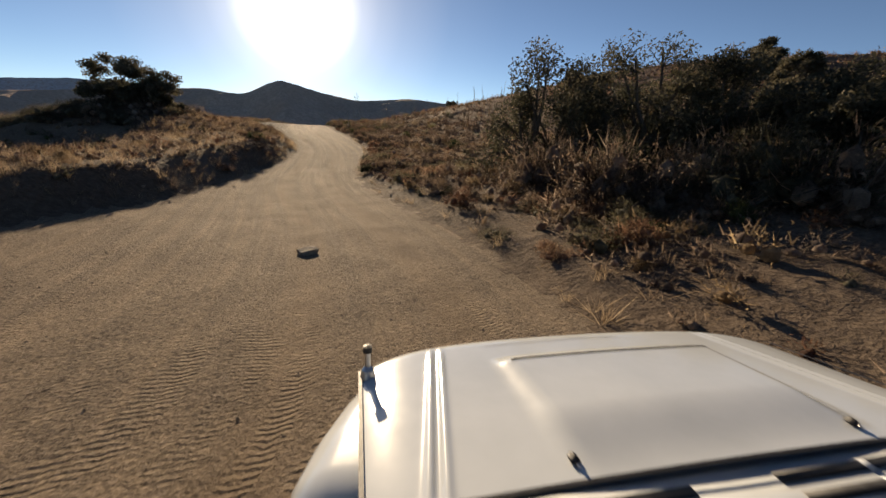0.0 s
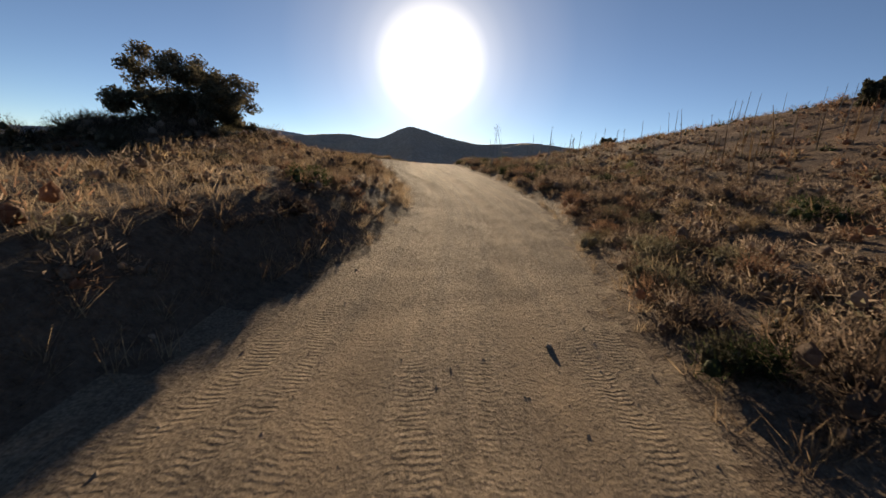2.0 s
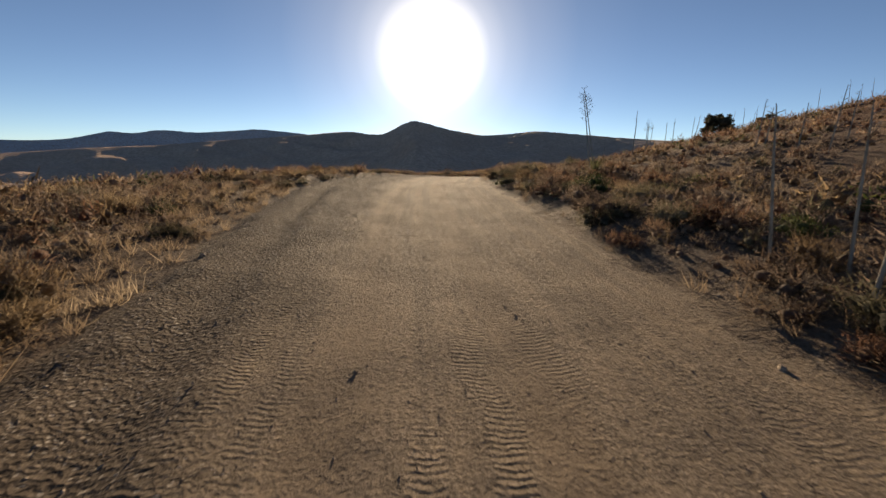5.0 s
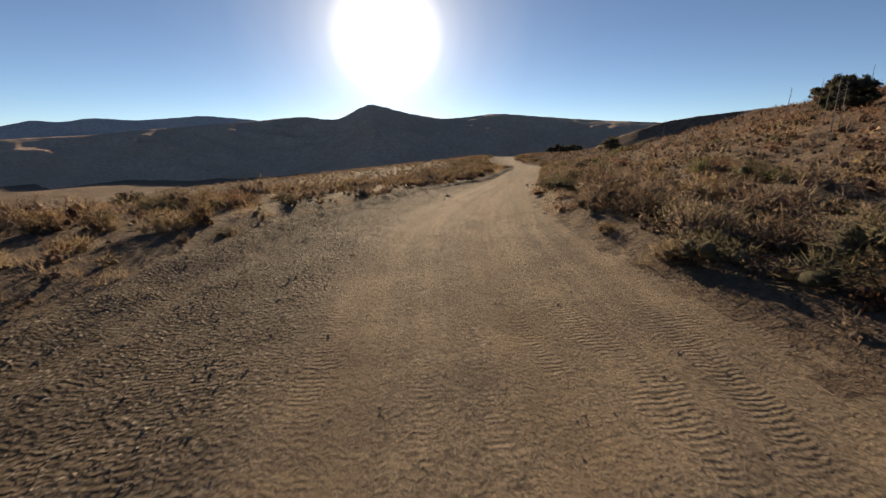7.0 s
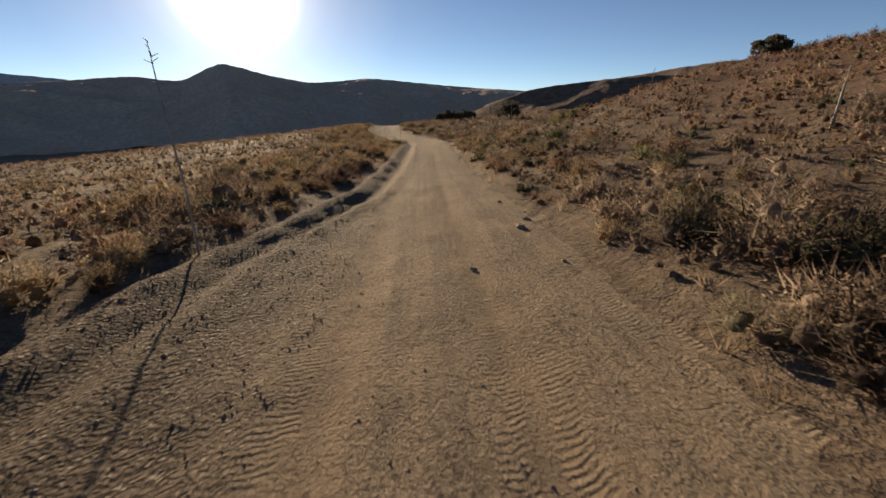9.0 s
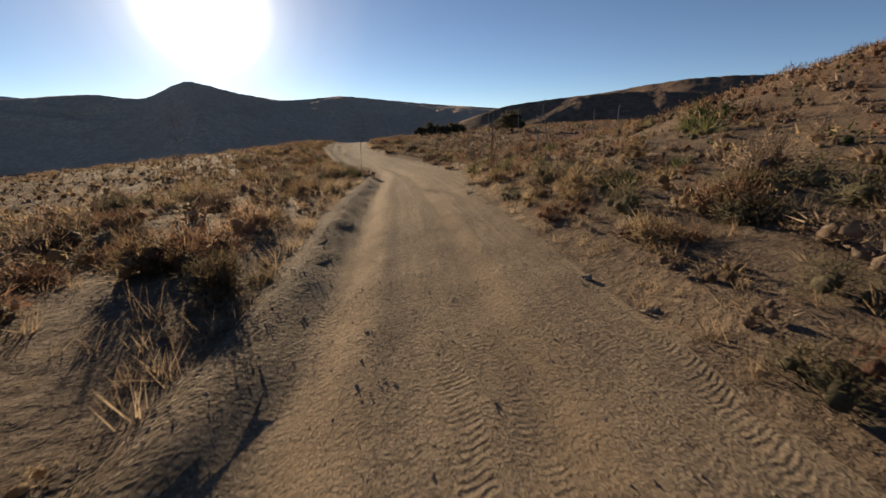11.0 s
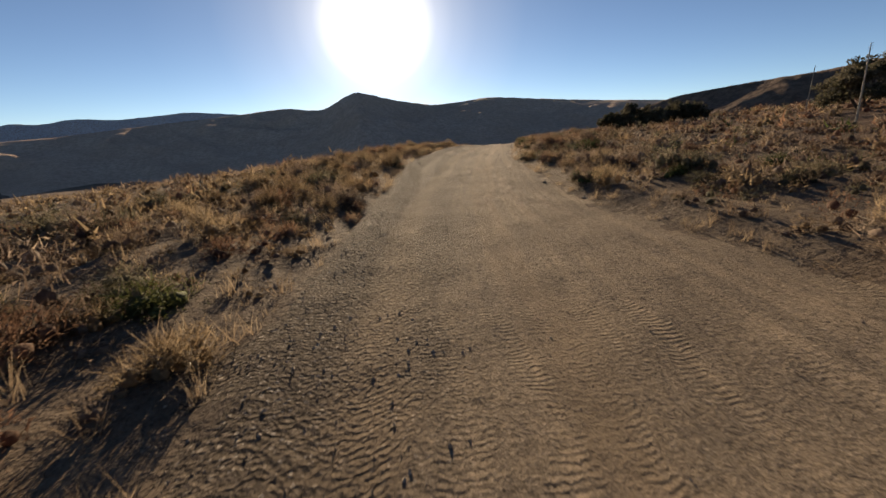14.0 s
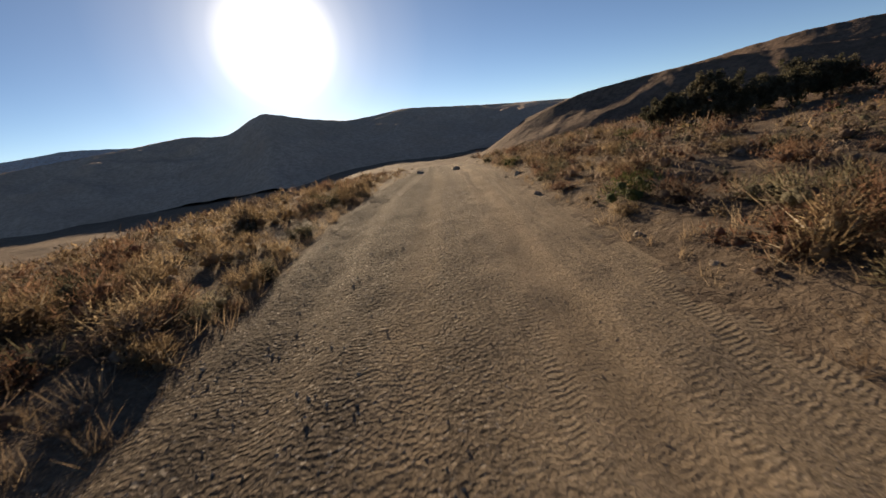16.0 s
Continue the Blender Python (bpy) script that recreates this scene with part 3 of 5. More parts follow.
def scattered(name, label, category, soups, places, scales, tall, material):
    """Many plants as one object: copies of a few soups at places (n, 2), turned and sized."""
    out = []
    pick = rng.integers(0, len(soups), len(places))
    z = height(places[:, 0], places[:, 1])
    for k, s in enumerate(soups):
        i = np.nonzero(pick == k)[0]
        a = rng.random(len(i)) * 2 * np.pi
        c, sn = np.cos(a)[:, None, None], np.sin(a)[:, None, None]
        sc = scales[i][:, None, None]
        x = (s[None, :, :, 0] * c - s[None, :, :, 1] * sn) * sc + places[i, 0][:, None, None]
        y = (s[None, :, :, 0] * sn + s[None, :, :, 1] * c) * sc + places[i, 1][:, None, None]
        h = s[None, :, :, 2] * sc * tall[i][:, None, None] + z[i][:, None, None] - 0.04
        rows = [x, y, h]
        if s.shape[2] == 6:
            rows += [s[None, :, :, 3] * c - s[None, :, :, 4] * sn, s[None, :, :, 3] * sn + s[None, :, :, 4] * c, np.broadcast_to(s[None, :, :, 5], x.shape)]
        out.append(np.stack(rows, -1).reshape(-1, 3, len(rows)))
    return tagged(new(name, tri_mesh(name, np.concatenate(out), material)), label, category, "", "stuff")


def spread(n, y0, y1, near, far, side, power=1.6):
    """Places beside the road, denser near it: side +1 right, -1 left; near and far are metres out from the road's edge."""
    y = y0 + (y1 - y0) * rng.random(n)
    out = near + (far - near) * rng.random(n) ** power
    l = edge_right(y) + out if side > 0 else edge_left(y) - out
    return np.stack([road_x(y) + l, y], -1)


def keep(places, test):
    return places[test(places[:, 0], places[:, 1])]


def thin_spots(x, y):
    """True away from the bare patches of soil between the shrubs."""
    return wave(x, y, 3.4, 9.0) + 0.5 * rng.random(len(x)) > -0.8


# ---- plants ----
def plant(name, label, category, group, soups, materials, names):
    """A plant built once: an empty with its parts."""
    ob = empty(name)
    for s, m, n in zip(soups, materials, names):
        tagged(part(n, tri_mesh(n, s, m), ob), kind="stuff")
    return tagged(ob, label, category, group)


def put(proto, x, y, size, tall=1.0, sink=0.04, turn=None):
    proto.scale = (size, size, size * tall)
    ob = copy_thing(proto, pose(x, y, float(height(x, y)) - sink, 0, 0, rng.random() * 360 if turn is None else turn))
    return ob


def drop_proto(ob):
    for o in (*ob.children_recursive, ob):
        bpy.data.objects.remove(o)


BROWN = [plant("brown_shrub", "rounded dry brown shrub with thin grey twigs", "shrub", "shrubs beside the track",
               shrub_soup(920, 18, 0.044, 0.85, 0.045, 6, 24), (M_BARK, M_SHRUB), ("branch", "foliage")) for _ in range(4)]
RUSSET = [plant("russet_shrub", "reddish-brown dry buckwheat shrub", "shrub", "russet shrubs",
                shrub_soup(920, 18, 0.044, 0.8, 0.03, 6, 24), (M_BARK, M_RUSSET), ("branch", "foliage")) for _ in range(3)]
SAGE = [plant("sage_bush", "grey-green sage bush on dry soil", "bush", "sage bushes",
              shrub_soup(920, 18, 0.044, 0.8, 0.03, 7, 14), (M_BARK, M_SAGE), ("branch", "foliage")) for _ in range(3)]
GREENB = [plant("green_bush", "dark green leafy chaparral bush", "bush", "green bushes",
                shrub_soup(860, 20, 0.05, 0.9, 0.0, 7), (M_BARK, M_GREEN), ("branch", "foliage")) for _ in range(2)]
STRAW = [plant("straw_shrub", "hay-coloured feathery dry shrub", "shrub", "hay-coloured shrubs",
               shrub_soup(980, 10, 0.04, 0.95, 0.10, 5, 10), (M_STALK, M_STRAW), ("branch", "foliage")) for _ in range(3)]
PALE = [plant("pale_bush", "pale straw-coloured flowering rabbitbrush", "bush", "pale bushes",
              shrub_soup(760, 20, 0.04, 0.75, 0.1), (M_STALK, M_GRASS), ("branch", "foliage"))]

for side, n, far in ((1, 370, 7.0), (-1, 225, 8.0)):
    pl = spread(n, -2, 168, 0.4, far, side, 1.35)
    pl = keep(pl, thin_spots if side < 0 else (lambda x, y: thin_spots(x, y) | (y > 18) & (y < 84) | (y > 138)))
    for x, y in pl:
        l = x - float(road_x(y))
        big = float(np.interp(y, [0, 20, 45, 60, 85, 100, 120, 170], [0.45, 0.62, 0.75, 0.85, 0.85, 0.8, 0.75, 0.8])) if side > 0 else \
            float(np.interp(y, [0, 14, 30, 50, 90, 170], [0.4, 0.5, 0.5, 0.55, 0.72, 0.7]))
        out = l - float(edge_right(y)) if side > 0 else float(edge_left(y)) - l
        size = min(big * (0.6 + 0.75 * rng.random()), 0.28 + out * 0.6)
        k = rng.random()
        kind = BROWN if k < 0.21 else RUSSET if k < 0.44 else SAGE if k < 0.67 else STRAW if k < 0.93 else GREENB
        put(kind[rng.integers(len(kind))], x, y, size * (0.72 if kind is STRAW else 1.0), 0.8 + 0.5 * rng.random())
# shrubs that crowd the track's edges: the stretch in y, how far out, their sizes
for side, n, y0, y1, near, far, least, most, kinds in ((1, 26, 17, 33, 0.5, 2.6, 0.5, 0.8, (BROWN, RUSSET, SAGE)), (1, 34, 33, 60, 0.6, 2.8, 0.6, 1.0, (BROWN, RUSSET, SAGE)), (1, 24, 62, 82, 0.8, 2.8, 0.8, 1.25, (BROWN, SAGE)),
                                                       (1, 22, 84, 112, 0.9, 3.2, 0.5, 0.85, (SAGE, STRAW, BROWN)), (1, 26, 132, 160, 0.8, 3.5, 0.38, 0.62, (STRAW, SAGE, RUSSET)), (1, 10, 1, 14, 1.0, 4.0, 0.35, 0.6, (STRAW, SAGE)),
                                                       (-1, 34, 26, 52, 0.4, 3.5, 0.35, 0.65, (STRAW, RUSSET, SAGE)), (-1, 20, 56, 74, 0.2, 3.5, 0.45, 0.7, (STRAW, SAGE)), (-1, 52, 72, 98, 0.2, 6.5, 0.5, 0.95, (BROWN, SAGE, RUSSET, STRAW)), (-1, 60, 94, 160, 0.05, 3.0, 0.45, 0.8, (STRAW, RUSSET, STRAW, SAGE)), (-1, 84, 94, 156, 1.0, 6.5, 0.6, 1.0, (STRAW, RUSSET, BROWN, SAGE)), (-1, 44, 132, 162, 0.1, 5.0, 0.5, 0.9, (STRAW, RUSSET, STRAW, BROWN)), (1, 34, 4, 22, 1.0, 7.0, 0.5, 0.9, (SAGE, RUSSET, BROWN))):
    for _ in range(n):
        y = y0 + (y1 - y0) * rng.random()
        out = near + (far - near) * rng.random()
        x = float(road_x(y)) + (float(edge_right(y)) + out if side > 0 else float(edge_left(y)) - out)
        kind = kinds[rng.integers(len(kinds))]
        put(kind[rng.integers(len(kind))], x, y, min(least + (most - least) * rng.random(), 0.3 + out * 0.55), 0.85 + 0.4 * rng.random())


# bushes told apart by the track
def bushes(*rows):
    for kind, x, y, size, tall in rows:
        put(kind[rng.integers(len(kind))], x, y, size, tall)


# from y 3.4 to 70.9
bushes((BROWN, 8.3, 3.4, 0.55, 1.0), (GREENB, 7.6, 4.6, 0.62, 1.05), (GREENB, 6.1, 5.2, 0.42, 1.0), (SAGE, 5.6, 6.6, 0.5, 0.95), (GREENB, 10.5, 25.8, 1.0, 1.0), (BROWN, 10.6, 28.8, 0.95, 1.0),
       (PALE, 10.9, 33.6, 0.7, 1.0), (BROWN, 6.2, 38.9, 0.85, 1.1), (BROWN, 9.4, 39.6, 1.05, 1.0), (SAGE, 10.0, 43.8, 0.95, 1.0), (BROWN, 7.4, 64.8, 0.9, 1.0), (PALE, -3.6, 66.0, 0.5, 0.9),
       (BROWN, 9.2, 66.6, 0.9, 1.1), (SAGE, 7.8, 67.6, 0.75, 1.1), (BROWN, 7.9, 69.6, 0.8, 1.1), (PALE, -5.3, 70.9, 0.6, 0.9))
# from y 71.5 to 114.9
bushes((BROWN, 9.2, 71.5, 1.1, 1.1), (BROWN, 8.6, 72.2, 0.95, 1.1), (BROWN, 9.8, 74.2, 1.2, 1.1), (BROWN, -5.4, 76.6, 0.75, 0.9), (SAGE, 12.0, 77.0, 1.1, 1.1), (SAGE, -4.4, 79.6, 0.85, 0.9),
       (SAGE, 12.6, 80.5, 0.85, 1.0), (BROWN, 1.0, 81.6, 0.7, 0.9), (BROWN, 12.1, 82.7, 0.75, 1.0), (BROWN, 4.4, 86.8, 1.0, 1.2), (BROWN, 5.6, 89.5, 1.25, 1.25), (PALE, 2.4, 90.8, 0.6, 0.9),
       (PALE, 14.4, 104.5, 0.55, 0.9), (PALE, 20.8, 104.5, 0.45, 1.0), (GREENB, 30.6, 104.5, 1.3, 1.0), (BROWN, 20.1, 114.9, 0.6, 1.1))
# from y 115.3 to 149.0
bushes((GREENB, 19.5, 115.3, 0.65, 1.1), (BROWN, 20.2, 116.6, 0.7, 1.2), (BROWN, 26.0, 116.9, 0.6, 1.0), (GREENB, 34.2, 117.5, 0.9, 0.9), (BROWN, 18.6, 118.6, 0.9, 1.1), (GREENB, 30.9, 119.3, 0.6, 1.0),
       (BROWN, 20.9, 119.8, 0.6, 1.1), (BROWN, 28.0, 122.5, 0.8, 1.0), (BROWN, 20.9, 125.5, 0.5, 1.0), (SAGE, 33.5, 127.8, 0.8, 1.0), (RUSSET, 30.7, 140.4, 0.65, 1.0), (BROWN, 30.4, 141.8, 0.6, 1.0),
       (BROWN, 31.3, 143.2, 0.55, 1.0), (PALE, 23.6, 144.8, 0.5, 1.0), (SAGE, 32.0, 145.5, 0.6, 1.0), (BROWN, 33.4, 149.0, 0.65, 1.0))
# further on
bushes((PALE, 35.2, 151.5, 0.7, 1.1), (GREENB, 29.5, 123.2, 0.7, 1.0))
# the close brush above the bend, y 101 to 113
kept_rng, rng = rng, np.random.default_rng(77)
bushes((BROWN, 21.6, 106.9, 0.62, 0.95), (RUSSET, 22.6, 107.3, 0.55, 1.0), (BROWN, 21.9, 108.2, 0.5, 1.0), (SAGE, 23.9, 108.9, 0.7, 1.0), (GREENB, 23.9, 110.9, 0.65, 1.05), (BROWN, 24.9, 110.3, 0.75, 1.0), (SAGE, 24.6, 112.0, 0.6, 1.0),
       (GREENB, 21.6, 101.6, 0.75, 1.05), (SAGE, 22.6, 102.4, 0.7, 1.0), (BROWN, 21.4, 104.2, 0.5, 1.0), (RUSSET, 22.4, 104.8, 0.55, 1.0), (BROWN, 25.6, 108.6, 0.7, 1.0), (GREENB, 26.0, 109.6, 0.6, 1.0), (SAGE, 27.2, 107.2, 0.7, 0.95),
       (RUSSET, 26.8, 111.4, 0.6, 1.0), (BROWN, 24.6, 106.0, 0.6, 1.0), (STRAW, 23.2, 105.2, 0.4, 1.0), (STRAW, 23.0, 109.6, 0.4, 1.0), (BROWN, 28.4, 109.4, 0.7, 1.0), (RUSSET, 29.2, 107.8, 0.6, 1.0), (SAGE, 25.6, 113.2, 0.6, 1.0))
rng = kept_rng
for k in (*BROWN, *RUSSET, *SAGE, *GREENB, *STRAW, *PALE):
    drop_proto(k)

# the brush that covers the land further out
SOUP_N = [np.concatenate(shrub_soup(92, 3, 0.07, 0.85, 0.05, 2)) for _ in range(5)]
SOUP_B = [np.concatenate(shrub_soup(26, 1, 0.12, 0.85, 0.06, 1)) for _ in range(5)]
SOUP_F = [np.concatenate(shrub_soup(9, 1, 0.2, 0.8, 0.0, 1)) for _ in range(4)]


def brush(name, label, mat, n, parts, soups):
    pl = np.concatenate([keep(spread(int(n * f), y0, y1, a, b, side, pw), thin_spots) for f, y0, y1, a, b, side, pw in parts])
    l = pl[:, 0] - road_x(pl[:, 1])
    out = np.maximum(l - edge_right(pl[:, 1]), edge_left(pl[:, 1]) - l)
    size = (0.34 + 0.5 * rng.random(len(pl)) ** 1.5) * (1.35 if soups is SOUP_B else 1.0)
    scattered(name, label, "shrubs", soups, pl, np.minimum(size, 0.2 + 0.3 * out), 0.75 + 0.5 * rng.random(len(pl)), mat)


brush("brown_brush", "dense dry brown brush beside the track", M_SHRUB, 3000,
      [(0.30, -10, 190, 0.6, 14, 1, 1.0), (0.10, 18, 90, 0.5, 9, 1, 1.0), (0.09, 17, 52, 0.4, 9, 1, 1.0), (0.09, 120, 175, 0.5, 10, 1, 1.0), (0.20, 10, 190, 0.6, 13, -1, 1.0), (0.07, 9, 36, 0.8, 8, -1, 1.0), (0.12, 88, 165, 0.4, 7, -1, 1.0), (0.08, 92, 165, 0.4, 8, 1, 1.0), (0.05, 28, 56, 0.3, 8, -1, 1.0)], SOUP_N)
brush("thick_brush", "close dark brush that covers the slope above the track", M_SHRUB, 1350,
      [(0.12, 1, 18, 1.0, 9, 1, 1.0), (0.5, 15, 60, 0.6, 13, 1, 1.0), (0.2, 60, 86, 0.8, 10, 1, 1.0), (0.3, 28, 60, 0.3, 6, -1, 1.0), (0.24, 64, 98, 0.6, 10, -1, 1.0)], SOUP_N)
brush("russet_brush", "reddish dry brush beside the track", M_RUSSET, 1300,
      [(0.5, -10, 190, 0.6, 12, 1, 1.0), (0.5, 10, 190, 0.6, 12, -1, 1.0)], SOUP_N)
brush("sage_brush", "grey-green sage scattered beside the track", M_SAGE, 800,
      [(0.6, -10, 190, 0.8, 14, 1, 1.0), (0.4, 10, 190, 0.8, 14, -1, 1.0)], SOUP_N)
brush("straw_brush", "hay-coloured feathery brush beside the track", M_STRAW, 1300,
      [(0.4, -10, 190, 0.4, 10, 1, 1.0), (0.6, 28, 190, 0.3, 10, -1, 1.0)], SOUP_N)
brush("hillside_brush", "dry brown brush over the hillsides", M_SHRUB, 7600, [(0.27, -10, 190, 11, 60, 1, 1.0), (0.17, 0, 200, 10, 40, -1, 1.0), (0.22, 88, 200, 8, 70, -1, 1.0), (0.14, 50, 230, 30, 90, -1, 1.0), (0.14, 165, 300, 2, 50, -1, 1.0), (0.09, 170, 290, 2, 60, 1, 1.0)], SOUP_B)
brush("hillside_straw", "hay-coloured dry brush over the hillsides", M_STRAW, 3600, [(0.3, 10, 190, 5, 55, 1, 1.0), (0.35, 84, 190, 4, 60, -1, 1.0), (0.35, 30, 190, 4, 40, -1, 1.0)], SOUP_B)
brush("hillside_russet", "reddish-brown brush dotted over the upper slope", M_RUSSET, 3000, [(0.7, 20, 190, 10, 62, 1, 1.0), (0.3, 60, 130, 12, 50, 1, 1.0)], SOUP_B)
brush("hillside_sage", "grey-green sage over the hillsides", M_SAGE, 1300, [(0.55, -10, 220, 12, 48, 1, 1.0), (0.45, 0, 260, 12, 70, -1, 1.0)], SOUP_B)
brush("green_brush", "dark green chaparral on the hillside", M_GREEN, 420, [(0.85, -10, 190, 5, 46, 1, 1.0), (0.15, 0, 60, 5, 30, -1, 1.0)], SOUP_B)


def far_places(n):
    x, y = -260 + 560 * rng.random(n), -20 + 420 * rng.random(n)
    l = x - road_x(y)
    ok = ((l > 40) | (l < -40) | (y > 185)) & (wave(x, y, 14, 3.3) + rng.random(n) > -0.1)
    return np.stack([x, y], -1)[ok]


pl = far_places(4000)
scattered("far_brush", "low brush covering the far slopes and valley floor", "shrubs", SOUP_F, pl, 0.6 + 0.9 * rng.random(len(pl)), 0.6 + 0.5 * rng.random(len(pl)), M_SHRUB)

GR = [grass_soup(17) for _ in range(6)]
TUFT = [grass_soup(9, 0.5, 0.7, 0.5) for _ in range(6)]
pl = np.concatenate([spread(2600, 8, 175, 0.0, 26, -1, 1.6), spread(1800, -4, 175, 0.1, 16, 1, 1.8), spread(1700, 28, 58, 0.1, 6, -1, 1.2), spread(1100, 9, 34, 0.3, 6, -1, 1.2), spread(1300, 96, 160, 0.0, 5, -1, 1.4), spread(900, 96, 165, 0.1, 4, 1, 1.4), spread(500, 18, 50, 0.1, 6, 1, 1.2)])
pl = keep(pl, lambda x, y: wave(x, y, 2.2, 4.4) + 0.8 * rng.random(len(x)) > -0.2)
scattered("dry_grass", "golden dry grass along the track and on the banks", "grass", GR, pl, 0.16 + 0.22 * rng.random(len(pl)), 0.7 + 0.5 * rng.random(len(pl)), M_GRASS)


pl = np.concatenate([spread(3600, -4, 172, 0.0, 5, 1, 1.4), spread(3600, 6, 172, 0.0, 5, -1, 1.4)])
pl = keep(pl, lambda x, y: wave(x, y, 1.6, 2.4) + 0.9 * rng.random(len(x)) > -0.1)
scattered("grass_litter", "short dry tufts and stalks lying on the verge", "grass", TUFT, pl, 0.10 + 0.16 * rng.random(len(pl)), 0.5 + 0.5 * rng.random(len(pl)), M_STRAW)

# ---- thicket on the bank at the start, and round the oak on its mound ----
BIGB = [plant("thicket_bush", "dense dark chaparral bush in a thicket", "bush", "thicket bushes",
              shrub_soup(1000, 20, 0.041, 1.0, 0.02, 8), (M_BARK, m), ("branch", "foliage")) for m in (M_OAK, M_SAGE, M_SHRUB)]
for _ in range(64):
    y = 3 + 13 * rng.random()
    x = max(float(road_x(y)) + float(edge_right(y)) + 3.6, 0.62 * y) + 13 * rng.random() ** 1.2
    put(BIGB[int(rng.integers(3))], x, y, 0.8 + 0.9 * rng.random(), 0.9 + 0.4 * rng.random())
for _ in range(34):
    put(BIGB[int(rng.integers(2))], -18.5 + 9 * rng.random(), 31.5 + 7 * rng.random(), 0.9 + 0.6 * rng.random(), 0.9)
for _ in range(40):
    put(BIGB[int(rng.integers(3))], -11.4 + 2.4 * rng.normal(), 37.6 + 2.2 * rng.normal(), 0.8 + 0.7 * rng.random(), 0.9)
for b in BIGB:
    drop_proto(b)


# ---- trees ----
def oak(name, label, x, y, tall, wide, seed, lift=0.25, dense=1.0, mat=None, group="oaks", leaf=0.095):
    """A trunk that forks into limbs, and a crown of leafy clumps with gaps."""
    global rng
    saved, rng = rng, np.random.default_rng(seed)
    ob = empty(name, pose(x, y, float(height(x, y)) - 0.15))
    wood, tips = [], []
    stems = 3
    for s in range(stems):
        a = 2 * np.pi * (s + rng.random() * 0.5) / stems
        d = np.array([np.cos(a), np.sin(a), 0])
        foot = d * 0.02 * tall
        knee = foot + d * wide * 0.12 + (0, 0, tall * (lift + 0.08 * rng.random()))
        wood.append(tube([foot, (foot + knee) / 2 + rng.normal(size=3) * 0.05, knee], [tall * 0.03, tall * 0.024, tall * 0.02], 7))
        for b in range(9):
            a2, up = a + (rng.random() - 0.5) * 2.4, np.arcsin(0.05 + 0.93 * rng.random())
            far = 0.66 + 0.2 * rng.random()
            e = np.array([np.cos(a2) * np.cos(up) * wide * 0.5, np.sin(a2) * np.cos(up) * wide * 0.5, tall * (lift * 0.7 + (1 - lift * 0.7) * np.sin(up))]) * far
            m = (knee + e) / 2 + rng.normal(size=3) * tall * 0.03
            wood.append(tube([knee, m, e], [tall * 0.017, tall * 0.011, tall * 0.005], 5))
            for c in range(6):
                t = e + rng.normal(size=3) * (wide * 0.075, wide * 0.075, tall * 0.06)
                wood.append(tube([m * 0.3 + e * 0.7, t], [tall * 0.005, tall * 0.002], 4))
                tips.append(t)
    tips = np.array(tips)
    n = int(120 * dense)
    cl = np.repeat(tips, n, 0) + unit(rng.normal(size=(len(tips) * n, 3))) * rng.random((len(tips) * n, 1)) ** 0.5 * (wide * 0.085, wide * 0.085, tall * 0.085)
    cl[:, 2] = np.maximum(cl[:, 2], tall * 0.05 + 0.2 * rng.random(len(cl)))
    part("trunk", tri_mesh("trunk", np.concatenate(wood), M_BARK), ob)
    part("crown", tri_mesh("crown", flakes(cl, leaf * (0.6 + 0.8 * rng.random(len(cl)))), mat or M_OAK), ob)
    rng = saved
    return tagged(ob, label, "tree", group)


oak("oak_tree", "broad scrub oak with dark leathery leaves on a mound", -10.6, 38.6, 4.2, 6.1, 17, 0.05, 1.5, None, "oaks", 0.10)
for x, y, tall, wide, seed in ((9.8, 14.0, 5.4, 5.5, 21), (12.4, 12.6, 6.1, 6.2, 22), (15.5, 8.2, 3.0, 5.0, 23), (14.8, 11.4, 4.2, 5.0, 24), (14.0, 15.8, 3.4, 5.0, 25), (17.5, 6.0, 2.8, 4.5, 26),
                               (18.5, 10.0, 2.8, 5.0, 27), (13.0, 5.5, 2.2, 4.0, 28)):
    oak("oak_tree", "dark scrub oak in a thicket on the bank", x, y, tall, wide, seed, 0.1, 0.6, None, "oaks of the thicket", 0.075)
for x, y, tall, wide, seed in ((33.0, 44.2, 2.6, 2.2, 39), (35.8, 43.2, 1.6, 3.2, 40), (30, 25, 2.6, 2.2, 31), (37, 22, 3.4, 3.6, 32), (42, 28, 3.0, 3.4, 33), (33, 84, 2.8, 2.8, 35), (56, 104, 2.2, 3.4, 36), (49, 33, 3.2, 3.6, 37), (53.0, 145.0, 3.3, 4.6, 38)):
    oak("small_tree", "small dark tree on the hillside above", x, y, tall, wide, seed, 0.2, 0.45, None, "hillside trees", 0.12)
for x, y, tall, wide, seed in ((45.4, 159.6, 2.1, 2.3, 41), (46.6, 158.6, 2.4, 2.2, 42), (48.0, 157.8, 2.3, 2.5, 43), (49.4, 156.6, 2.5, 2.3, 44), (50.8, 155.9, 2.0, 2.4, 45), (-30, 118, 2.6, 4.0, 46)):
    oak("grove_tree", "small dark tree with bare grey stems in a grove", x, y, tall, wide, seed, 0.35, 0.5, M_OAK, "trees of the grove", 0.07)


